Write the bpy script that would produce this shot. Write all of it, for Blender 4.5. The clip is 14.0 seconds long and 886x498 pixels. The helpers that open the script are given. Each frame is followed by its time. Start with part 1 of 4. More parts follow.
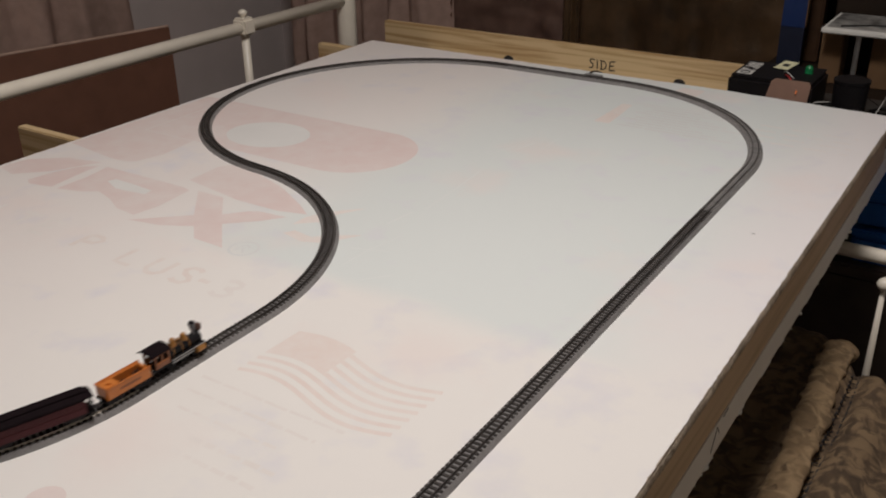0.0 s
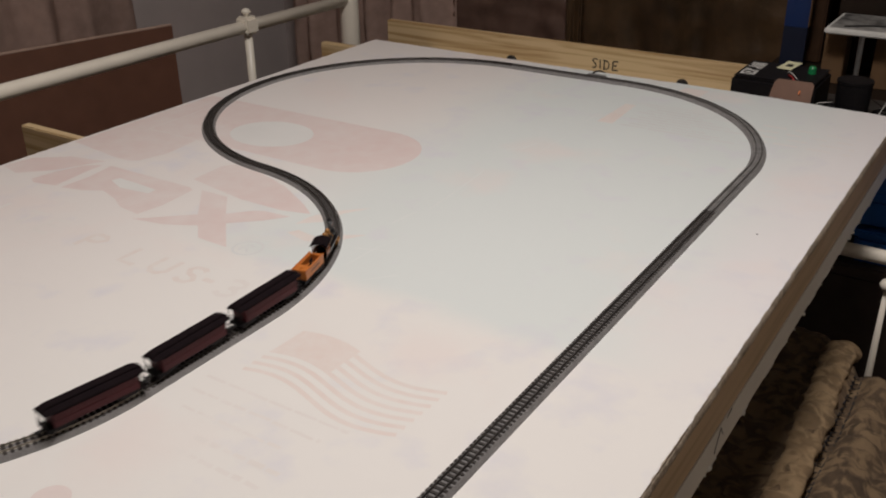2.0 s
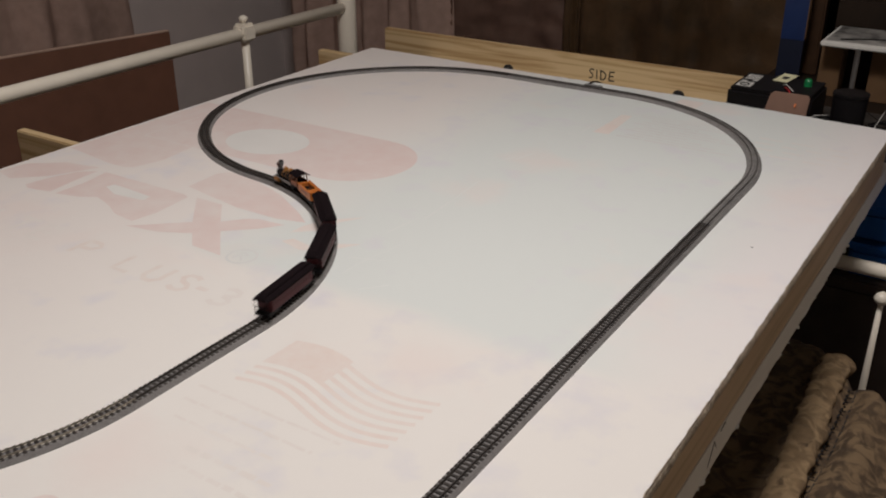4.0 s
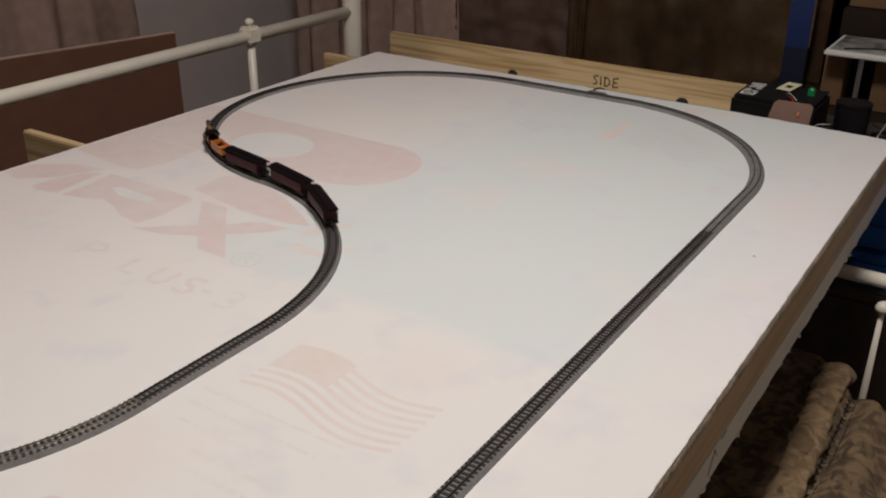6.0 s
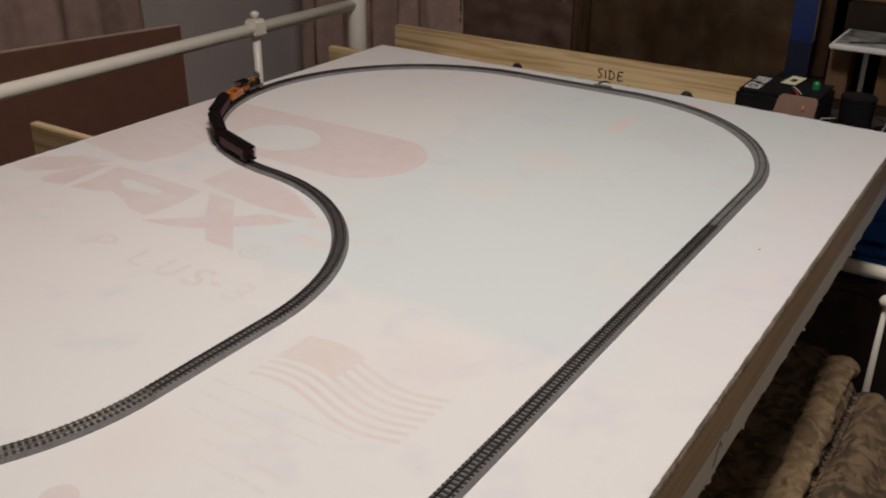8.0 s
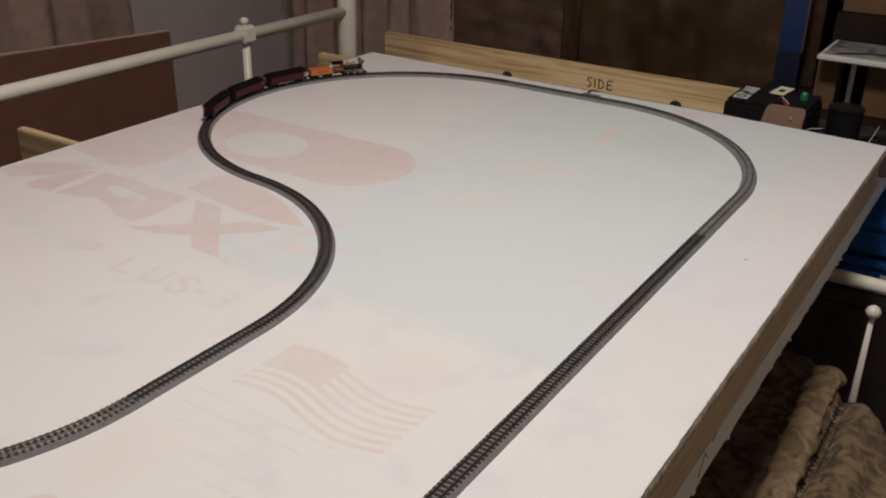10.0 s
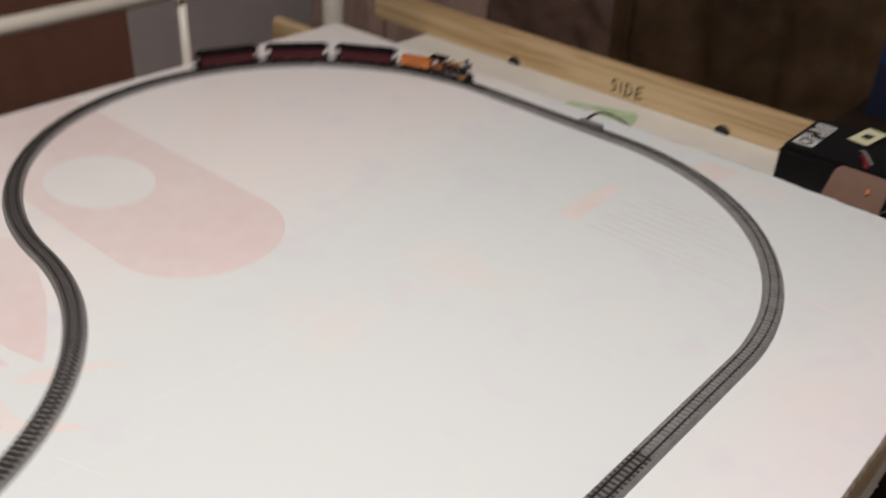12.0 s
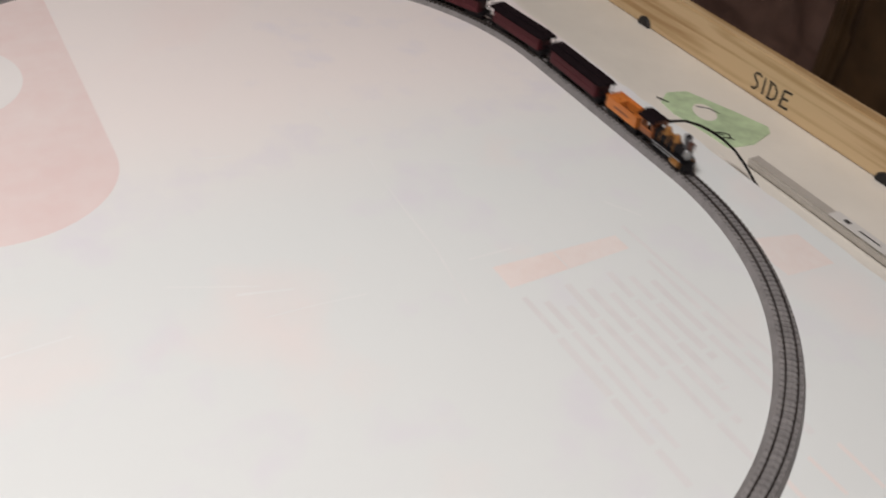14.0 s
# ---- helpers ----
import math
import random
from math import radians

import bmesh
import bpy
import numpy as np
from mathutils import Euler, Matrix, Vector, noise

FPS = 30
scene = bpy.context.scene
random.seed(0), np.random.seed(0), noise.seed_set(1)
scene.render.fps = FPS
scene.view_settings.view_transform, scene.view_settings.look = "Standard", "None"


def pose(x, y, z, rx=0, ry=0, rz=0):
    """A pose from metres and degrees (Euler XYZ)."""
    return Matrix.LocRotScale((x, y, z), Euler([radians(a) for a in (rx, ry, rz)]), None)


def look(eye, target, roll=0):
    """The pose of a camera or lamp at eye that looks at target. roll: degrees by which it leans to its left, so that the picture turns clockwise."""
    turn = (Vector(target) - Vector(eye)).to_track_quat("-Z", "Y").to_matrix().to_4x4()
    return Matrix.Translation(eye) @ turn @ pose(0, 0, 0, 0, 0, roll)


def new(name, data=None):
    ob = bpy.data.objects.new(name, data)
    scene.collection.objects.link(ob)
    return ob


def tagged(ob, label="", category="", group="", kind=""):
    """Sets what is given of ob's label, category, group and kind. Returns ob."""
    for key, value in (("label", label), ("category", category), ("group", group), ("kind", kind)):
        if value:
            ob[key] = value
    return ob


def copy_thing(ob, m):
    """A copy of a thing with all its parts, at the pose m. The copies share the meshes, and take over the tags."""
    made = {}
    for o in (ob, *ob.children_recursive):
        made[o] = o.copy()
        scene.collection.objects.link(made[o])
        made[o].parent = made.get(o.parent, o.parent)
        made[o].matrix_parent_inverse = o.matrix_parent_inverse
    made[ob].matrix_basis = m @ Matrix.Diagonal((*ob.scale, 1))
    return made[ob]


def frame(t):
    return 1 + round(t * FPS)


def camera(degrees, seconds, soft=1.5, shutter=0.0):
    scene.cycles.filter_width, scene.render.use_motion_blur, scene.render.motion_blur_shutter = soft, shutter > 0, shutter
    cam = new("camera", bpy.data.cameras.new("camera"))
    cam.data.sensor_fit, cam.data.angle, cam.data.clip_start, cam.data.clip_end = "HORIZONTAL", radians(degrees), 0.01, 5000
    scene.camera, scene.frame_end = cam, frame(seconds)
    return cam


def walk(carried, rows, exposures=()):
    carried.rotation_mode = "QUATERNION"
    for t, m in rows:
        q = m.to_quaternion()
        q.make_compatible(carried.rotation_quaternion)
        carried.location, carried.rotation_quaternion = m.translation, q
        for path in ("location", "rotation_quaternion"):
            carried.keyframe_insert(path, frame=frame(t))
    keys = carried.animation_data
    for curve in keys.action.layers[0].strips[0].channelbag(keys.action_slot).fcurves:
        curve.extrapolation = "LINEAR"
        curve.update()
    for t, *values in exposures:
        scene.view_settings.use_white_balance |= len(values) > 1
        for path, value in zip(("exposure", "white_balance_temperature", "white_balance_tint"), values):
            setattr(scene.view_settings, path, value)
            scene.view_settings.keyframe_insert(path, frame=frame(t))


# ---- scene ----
cam = camera(50.53, 14.0, soft=2.0, shutter=0.9)
# seconds, eye in metres, turn in degrees
PATH = [
    (0, 0.2134, -0.1381, 1.2933, 64.430, 0.859, 32.915),
    (0.5, 0.2126, -0.1376, 1.2929, 64.521, 0.775, 32.944),
    (1, 0.2113, -0.1374, 1.2918, 64.526, 0.744, 32.938),
    (1.5, 0.2114, -0.1369, 1.2920, 64.415, 0.770, 33.035),
    (2, 0.2105, -0.1405, 1.2955, 64.351, 0.761, 33.029),
    (2.5, 0.2133, -0.1371, 1.2991, 64.400, 0.605, 33.041),
    (3, 0.2130, -0.1332, 1.2965, 64.575, 0.464, 32.976),
    (5.5, 0.2055, -0.1428, 1.3038, 64.883, -0.245, 33.318),
    (6, 0.2095, -0.1422, 1.3048, 64.941, -0.342, 33.360),
    (6.5, 0.2084, -0.1396, 1.3017, 64.977, -0.282, 33.374),
    (7, 0.2027, -0.1424, 1.3017, 64.672, -0.203, 33.453),
    (7.5, 0.2043, -0.1475, 1.3014, 64.592, -0.374, 33.514),
    (8, 0.2075, -0.1514, 1.3076, 64.506, -0.413, 33.520),
    (10.5, 0.2106, -0.1390, 1.3087, 64.970, -0.990, 33.114),
    (11, 0.1584, 0.0256, 1.2855, 63.912, -1.483, 33.541),
    (11.3, 0.1084, 0.2080, 1.3139, 61.091, -2.124, 34.654),
    (11.5, 0.0975, 0.3073, 1.3332, 60.753, -1.652, 35.630),
    (11.6, 0.0892, 0.3542, 1.3404, 60.632, -1.629, 36.085),
    (11.9, 0.1002, 0.4676, 1.3389, 59.769, -2.209, 39.447),
    (12, 0.1039, 0.5027, 1.3349, 58.784, -2.695, 41.301),
    (12.2, 0.0825, 0.5705, 1.3330, 56.830, -3.124, 42.589),
    (12.5, 0.0242, 0.6814, 1.3414, 55.550, -3.586, 43.505),
    (12.7, 0.0143, 0.7524, 1.3115, 55.741, -3.274, 44.784),
    (12.9, 0.0094, 0.8000, 1.3061, 54.993, -5.119, 47.978),
    (13, 0.0314, 0.8238, 1.3039, 54.690, -5.975, 51.703),
    (13.1, 0.0424, 0.8474, 1.2998, 53.794, -7.459, 54.927),
    (13.4, 0.0820, 0.9140, 1.2802, 54.036, -9.012, 58.624),
    (13.5, 0.0710, 0.9344, 1.2715, 53.780, -8.796, 58.982),
    (13.7, 0.0512, 0.9802, 1.2634, 52.482, -7.064, 59.725),
    (14, 0.0421, 1.0501, 1.2442, 52.532, -4.872, 61.842),
]
walk(cam, [(t, pose(*m)) for t, *m in PATH], [(0, 0.0, 6500, 10), (11.0, 0.0, 6500, 10), (11.5, -0.10, 6500, 10), (11.75, 0.06, 6460, 10), (12.0, 0.36, 6380, 11), (12.15, 0.45, 6340, 11), (12.5, 0.48, 6320, 12), (13.0, 0.50, 6320, 12), (13.5, 0.47, 6320, 12), (14, 0.49, 6320, 12)])

# ---- light ----
world = bpy.data.worlds.new("room_air")
scene.world = world
world.use_nodes = True
world.node_tree.nodes["Background"].inputs[0].default_value = (0.9, 0.85, 0.8, 1)
world.node_tree.nodes["Background"].inputs[1].default_value = 0.02
scene.view_settings.exposure = 0.0


def lamp(name, size, watts, colour, where, aim):
    data = bpy.data.lights.new(name, "AREA")
    data.shape, data.size, data.energy, data.color = "DISK", size, watts, colour
    ob = new(name, data)
    ob.matrix_world = look(where, aim)
    return ob


lamp("ceiling_lamp", 0.45, 27.1, (1.0, 0.94, 0.895), (-0.22, 0.64, 2.55), (-0.22, 0.64, 0))


# ---- materials ----
def mat(name, colour, rough=0.6, metal=0.0, vary=0.12, scale=40.0, bump=0.0, bscale=200.0, spec=0.5, tone=None, obj_rand=0.0):
    m = bpy.data.materials.new(name)
    m.use_nodes = True
    nt = m.node_tree
    b = nt.nodes["Principled BSDF"]
    b.inputs["Roughness"].default_value = rough
    b.inputs["Metallic"].default_value = metal
    b.inputs["Specular IOR Level"].default_value = spec
    co = nt.nodes.new("ShaderNodeTexCoord")
    n1 = nt.nodes.new("ShaderNodeTexNoise")
    n1.inputs["Scale"].default_value, n1.inputs["Detail"].default_value = scale, 6
    n2 = nt.nodes.new("ShaderNodeTexNoise")
    n2.inputs["Scale"].default_value, n2.inputs["Detail"].default_value = scale / 9, 3
    nt.links.new(co.outputs["Object"], n1.inputs["Vector"])
    nt.links.new(co.outputs["Object"], n2.inputs["Vector"])
    add = nt.nodes.new("ShaderNodeMath")
    add.operation = "ADD"
    nt.links.new(n1.outputs[0], add.inputs[0])
    nt.links.new(n2.outputs[0], add.inputs[1])
    ramp = nt.nodes.new("ShaderNodeMapRange")
    ramp.inputs["From Min"].default_value, ramp.inputs["From Max"].default_value = 0.7, 1.3
    nt.links.new(add.outputs[0], ramp.inputs["Value"])
    mix = nt.nodes.new("ShaderNodeMix")
    mix.data_type = "RGBA"
    lo = [c * (1 - vary) for c in colour]
    hi = tone or [min(1, c * (1 + vary)) for c in colour]
    mix.inputs["A"].default_value, mix.inputs["B"].default_value = (*lo, 1), (*hi, 1)
    nt.links.new(ramp.outputs[0], mix.inputs["Factor"])
    out = mix.outputs["Result"]
    if obj_rand:
        oi = nt.nodes.new("ShaderNodeObjectInfo")
        mr = nt.nodes.new("ShaderNodeMapRange")
        mr.inputs["To Min"].default_value, mr.inputs["To Max"].default_value = 1 - obj_rand, 1 + obj_rand
        hs = nt.nodes.new("ShaderNodeHueSaturation")
        nt.links.new(oi.outputs["Random"], mr.inputs["Value"])
        nt.links.new(mr.outputs[0], hs.inputs["Value"])
        nt.links.new(out, hs.inputs["Color"])
        out = hs.outputs["Color"]
    nt.links.new(out, b.inputs["Base Color"])
    if bump:
        n3 = nt.nodes.new("ShaderNodeTexNoise")
        n3.inputs["Scale"].default_value, n3.inputs["Detail"].default_value = bscale, 5
        nt.links.new(co.outputs["Object"], n3.inputs["Vector"])
        bp = nt.nodes.new("ShaderNodeBump")
        bp.inputs["Strength"].default_value, bp.inputs["Distance"].default_value = bump, 0.004
        nt.links.new(n3.outputs[0], bp.inputs["Height"])
        nt.links.new(bp.outputs[0], b.inputs["Normal"])
    return m


def wood_mat(name, light, dark, axis=0):
    """Pine with long grain along one axis."""
    m = mat(name, light, 0.62)
    nt = m.node_tree
    b = nt.nodes["Principled BSDF"]
    co = nt.nodes.new("ShaderNodeTexCoord")
    mp = nt.nodes.new("ShaderNodeMapping")
    s = [30.0, 30.0, 30.0]
    s[axis] = 1.1
    mp.inputs["Scale"].default_value = s
    nt.links.new(co.outputs["Object"], mp.inputs["Vector"])
    n = nt.nodes.new("ShaderNodeTexNoise")
    n.inputs["Scale"].default_value, n.inputs["Detail"].default_value, n.inputs["Distortion"].default_value = 2.0, 7, 0.6
    nt.links.new(mp.outputs[0], n.inputs["Vector"])
    mr = nt.nodes.new("ShaderNodeMapRange")
    mr.inputs["From Min"].default_value, mr.inputs["From Max"].default_value = 0.44, 0.60
    nt.links.new(n.outputs[0], mr.inputs["Value"])
    mix = nt.nodes.new("ShaderNodeMix")
    mix.data_type = "RGBA"
    mix.inputs["A"].default_value, mix.inputs["B"].default_value = (*light, 1), (*dark, 1)
    nt.links.new(mr.outputs[0], mix.inputs["Factor"])
    nt.links.new(mix.outputs["Result"], b.inputs["Base Color"])
    bp = nt.nodes.new("ShaderNodeBump")
    bp.inputs["Strength"].default_value, bp.inputs["Distance"].default_value = 0.25, 0.002
    nt.links.new(n.outputs[0], bp.inputs["Height"])
    nt.links.new(bp.outputs[0], b.inputs["Normal"])
    return m


def sheet_mat():
    """White film facing: warm white, greyer beyond y 0.7, with faint creases and lavender blotches."""
    m = bpy.data.materials.new("foam_facing")
    m.use_nodes = True
    nt = m.node_tree
    b = nt.nodes["Principled BSDF"]
    b.inputs["Roughness"].default_value = 0.5
    b.inputs["Specular IOR Level"].default_value = 0.3
    co = nt.nodes.new("ShaderNodeTexCoord")
    sep = nt.nodes.new("ShaderNodeSeparateXYZ")
    nt.links.new(co.outputs["Object"], sep.inputs[0])
    big = nt.nodes.new("ShaderNodeTexNoise")
    big.inputs["Scale"].default_value, big.inputs["Detail"].default_value = 5.0, 4
    nt.links.new(co.outputs["Object"], big.inputs["Vector"])

    def soft(src, lo, hi, flip=False, wobble=0.14):
        wob = nt.nodes.new("ShaderNodeMath")
        wob.operation = "MULTIPLY_ADD"
        wob.inputs[1].default_value = wobble
        nt.links.new(big.outputs[0], wob.inputs[0])
        nt.links.new(src, wob.inputs[2])
        r = nt.nodes.new("ShaderNodeMapRange")
        r.interpolation_type = "SMOOTHSTEP"
        r.inputs["From Min"].default_value, r.inputs["From Max"].default_value = lo + wobble / 2, hi + wobble / 2
        if flip:
            r.inputs["To Min"].default_value, r.inputs["To Max"].default_value = 1, 0
        nt.links.new(wob.outputs[0], r.inputs["Value"])
        return r.outputs[0]

    def mul(a, c):
        n = nt.nodes.new("ShaderNodeMath")
        n.operation = "MULTIPLY"
        nt.links.new(a, n.inputs[0])
        if isinstance(c, float):
            n.inputs[1].default_value = c
        else:
            nt.links.new(c, n.inputs[1])
        return n.outputs[0]

    def blend(f, a, colour):
        n = nt.nodes.new("ShaderNodeMix")
        n.data_type = "RGBA"
        nt.links.new(f, n.inputs["Factor"])
        if isinstance(a, tuple):
            n.inputs["A"].default_value = (*a, 1)
        else:
            nt.links.new(a, n.inputs["A"])
        n.inputs["B"].default_value = (*colour, 1)
        return n.outputs["Result"]

    band = mul(soft(sep.outputs[1], 0.635, 0.685, wobble=0.05), mul(soft(sep.outputs[0], -0.20, -0.02, True), soft(sep.outputs[0], -0.85, -0.58)))
    pinker = mul(soft(sep.outputs[0], -0.95, -0.55, True), 0.9)
    c = blend(pinker, (0.795, 0.763, 0.733), (0.785, 0.735, 0.71))
    lav = mul(soft(sep.outputs[0], -0.24, -0.05), soft(sep.outputs[1], 0.55, 0.95))
    c = blend(mul(lav, 0.8), c, (0.768, 0.735, 0.742))
    c = blend(band, c, (0.705, 0.735, 0.722))
    fine = nt.nodes.new("ShaderNodeTexNoise")
    fine.inputs["Scale"].default_value, fine.inputs["Detail"].default_value = 14.0, 6
    nt.links.new(co.outputs["Object"], fine.inputs["Vector"])
    mr = nt.nodes.new("ShaderNodeMapRange")
    mr.inputs["From Min"].default_value, mr.inputs["From Max"].default_value = 0.56, 0.75
    mr.inputs["To Max"].default_value = 0.65
    nt.links.new(fine.outputs[0], mr.inputs["Value"])
    c = blend(mr.outputs[0], c, (0.69, 0.67, 0.72))
    mr2 = nt.nodes.new("ShaderNodeMapRange")
    mr2.inputs["From Min"].default_value, mr2.inputs["From Max"].default_value = 0.55, 0.7
    mr2.inputs["To Max"].default_value = 0.5
    nt.links.new(big.outputs[0], mr2.inputs["Value"])
    c = blend(mr2.outputs[0], c, (0.80, 0.70, 0.67))
    nt.links.new(c, b.inputs["Base Color"])
    # creases of the film
    wv = nt.nodes.new("ShaderNodeTexNoise")
    wv.inputs["Scale"].default_value, wv.inputs["Detail"].default_value, wv.inputs["Distortion"].default_value = 6.0, 8, 1.2
    mp = nt.nodes.new("ShaderNodeMapping")
    mp.inputs["Scale"].default_value, mp.inputs["Rotation"].default_value = (1, 5, 1), (0, 0, 0.8)
    nt.links.new(co.outputs["Object"], mp.inputs["Vector"])
    nt.links.new(mp.outputs[0], wv.inputs["Vector"])
    bp = nt.nodes.new("ShaderNodeBump")
    bp.inputs["Strength"].default_value, bp.inputs["Distance"].default_value = 0.07, 0.004
    nt.links.new(wv.outputs[0], bp.inputs["Height"])
    nt.links.new(bp.outputs[0], b.inputs["Normal"])
    return m


def quilt_mat(name, dark, light):
    m = mat(name, dark, 0.9, vary=0.35, scale=60, bump=0.4, bscale=420)
    nt = m.node_tree
    b = nt.nodes["Principled BSDF"]
    co = nt.nodes.new("ShaderNodeTexCoord")
    vo = nt.nodes.new("ShaderNodeTexNoise")
    vo.inputs["Scale"].default_value, vo.inputs["Detail"].default_value, vo.inputs["Distortion"].default_value = 34.0, 5, 1.2
    nt.links.new(co.outputs["Object"], vo.inputs["Vector"])
    mr = nt.nodes.new("ShaderNodeMapRange")
    mr.inputs["From Min"].default_value, mr.inputs["From Max"].default_value = 0.45, 0.60
    nt.links.new(vo.outputs[0], mr.inputs["Value"])
    mix = nt.nodes.new("ShaderNodeMix")
    mix.data_type = "RGBA"
    nt.links.new(mr.outputs[0], mix.inputs["Factor"])
    old = b.inputs["Base Color"].links[0].from_socket
    nt.links.new(old, mix.inputs["A"])
    mix.inputs["B"].default_value = (*light, 1)
    nt.links.new(mix.outputs["Result"], b.inputs["Base Color"])
    return m


def glow_mat(name, colour, strength):
    m = bpy.data.materials.new(name)
    m.use_nodes = True
    b = m.node_tree.nodes["Principled BSDF"]
    b.inputs["Base Color"].default_value = (*colour, 1)
    b.inputs["Emission Color"].default_value = (*colour, 1)
    b.inputs["Emission Strength"].default_value = strength
    return m


FACING = sheet_mat()
FOAM_EDGE = mat("foam_core_edge", (0.43, 0.35, 0.265), 0.9, vary=0.45, scale=180, bump=0.9, bscale=260)
LOWER = mat("lower_sheet_film", (0.765, 0.735, 0.66), 0.55, vary=0.06, scale=12, bump=0.15, bscale=60)
CRUMB = mat("foam_crumb", (0.80, 0.78, 0.73), 0.9, vary=0.08, scale=60)
PINE_X = wood_mat("pine_across", (0.64, 0.475, 0.27), (0.43, 0.275, 0.125), 0)
PINE_Y = wood_mat("pine_along", (0.60, 0.445, 0.28), (0.49, 0.35, 0.205), 1)
INK = mat("pink_print", (0.735, 0.60, 0.575), 0.5, vary=0.0, scale=34, tone=(0.765, 0.685, 0.658))
INK_PALE = mat("faint_pink_print", (0.755, 0.665, 0.625), 0.5, vary=0.0, scale=90, tone=(0.775, 0.725, 0.69))
INK_GREY = mat("faint_grey_print", (0.67, 0.665, 0.66), 0.5, vary=0.0, scale=60, tone=(0.715, 0.72, 0.712))
INK_FAINT = mat("worn_out_print", (0.755, 0.705, 0.675), 0.5, vary=0.0, scale=45, tone=(0.79, 0.752, 0.725))
INK_STRIPE = mat("faint_orange_print", (0.76, 0.655, 0.61), 0.5, vary=0.0, scale=90, tone=(0.78, 0.71, 0.672))
PAPER = mat("plain_white_film", (0.765, 0.75, 0.73), 0.45, vary=0.03, scale=14)
MARKER = mat("black_marker", (0.012, 0.011, 0.012), 0.6, vary=0.3)
BED = mat("BED_white_enamel".lower(), (0.80, 0.74, 0.64), 0.32, vary=0.05, scale=20)
ROADBED = mat("roadbed_grey", (0.225, 0.213, 0.21), 0.7, vary=0.18, scale=600, bump=0.5, bscale=1500, obj_rand=0.06)
TIE_DARK = mat("tie_dark_brown", (0.028, 0.022, 0.019), 0.65, vary=0.25, scale=400, obj_rand=0.2)
TIE_WORN = mat("tie_worn_brown", (0.062, 0.055, 0.050), 0.55, vary=0.25, scale=400, obj_rand=0.2)
TIE_GREY = mat("tie_weathered_grey", (0.19, 0.181, 0.176), 0.65, vary=0.25, scale=400, obj_rand=0.15)
RAIL = mat("rail_nickel", (0.66, 0.61, 0.53), 0.40, metal=1.0, vary=0.25, scale=120)
RAIL_DARK = mat("rail_dark", (0.10, 0.09, 0.085), 0.4, metal=0.8, vary=0.25, scale=120)
COACH = mat("coach_maroon", (0.074, 0.016, 0.020), 0.5, vary=0.15, scale=300, spec=0.2)
ROOF = mat("coach_roof_black", (0.010, 0.0062, 0.0075), 0.85, vary=0.25, scale=200, spec=0.06)
BLACK = mat("black_plastic", (0.010, 0.009, 0.010), 0.5, vary=0.2, scale=200, spec=0.16)
GLASSY = mat("dark_window", (0.062, 0.012, 0.015), 0.45, vary=0.1, scale=100, spec=0.2)
ORANGE = mat("orange_yellow_paint", (0.56, 0.18, 0.035), 0.4, vary=0.1, scale=200)
STACK = mat("stack_dark_grey", (0.11, 0.11, 0.115), 0.45, metal=0.3, vary=0.2, scale=300)
LAMPBOX = mat("lamp_dark_brown", (0.075, 0.024, 0.012), 0.4, vary=0.2, scale=300)
CABWOOD = mat("cab_gold_brown", (0.25, 0.080, 0.024), 0.4, vary=0.18, scale=300)
GOLD = mat("gold_trim", (0.36, 0.17, 0.05), 0.35, metal=0.5, vary=0.12, scale=300)
STEEL = mat("silver_trim", (0.38, 0.38, 0.38), 0.35, metal=0.9, vary=0.1, scale=300)
COUPLE = mat("coupler_black", (0.02, 0.018, 0.018), 0.5, vary=0.2, scale=300)
BOUNCE_WALL = mat("pale_bounce_wall", (0.82, 0.77, 0.71), 0.85, vary=0.04, scale=6)
WALL = mat("grey_wall_paint", (0.60, 0.53, 0.515), 0.8, vary=0.05, scale=8, bump=0.1, bscale=300)
CEIL = mat("white_ceiling_paint", (0.82, 0.80, 0.76), 0.9, vary=0.04, scale=8)
CARPET = mat("dark_carpet", (0.13, 0.10, 0.083), 0.95, vary=0.3, scale=90, bump=0.8, bscale=700)
CURTAIN_MAUVE = mat("mauve_brown_curtain", (0.40, 0.275, 0.23), 0.85, vary=0.18, scale=26, bump=0.2, bscale=500)
CURTAIN_DARK = mat("dark_brown_curtain", (0.140, 0.080, 0.060), 0.75, vary=0.25, scale=22, bump=0.2, bscale=500)
CURTAIN_GOLD = mat("olive_gold_curtain", (0.058, 0.034, 0.017), 0.45, vary=0.35, scale=14, bump=0.3, bscale=60, tone=(0.105, 0.060, 0.028))
HARDBOARD = mat("brown_hardboard", (0.175, 0.080, 0.052), 0.5, vary=0.12, scale=18)
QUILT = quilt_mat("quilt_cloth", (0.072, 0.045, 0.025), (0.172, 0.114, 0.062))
# tan rolled border, made lighter still for the light falling on it
LIT_ROLL = quilt_mat("quilt_lit_border_cloth", (0.165, 0.108, 0.057), (0.280, 0.192, 0.106))
CREASE_GLINT = mat("crease_glint_white", (0.742, 0.755, 0.744), 0.4, vary=0.05, scale=30)
CARD = mat("brown_cardboard", (0.175, 0.100, 0.072), 0.85, vary=0.08, scale=60)
CARD_DIM = mat("cardboard_box", (0.135, 0.074, 0.033), 0.85, vary=0.1, scale=40)
BLUE = mat("blue_plastic", (0.006, 0.024, 0.105), 0.45, vary=0.12, scale=12)
LABEL = mat("white_label", (0.66, 0.65, 0.62), 0.5, vary=0.05, scale=80)
NOTE = mat("pale_yellow_label", (0.70, 0.68, 0.45), 0.6, vary=0.05, scale=80)
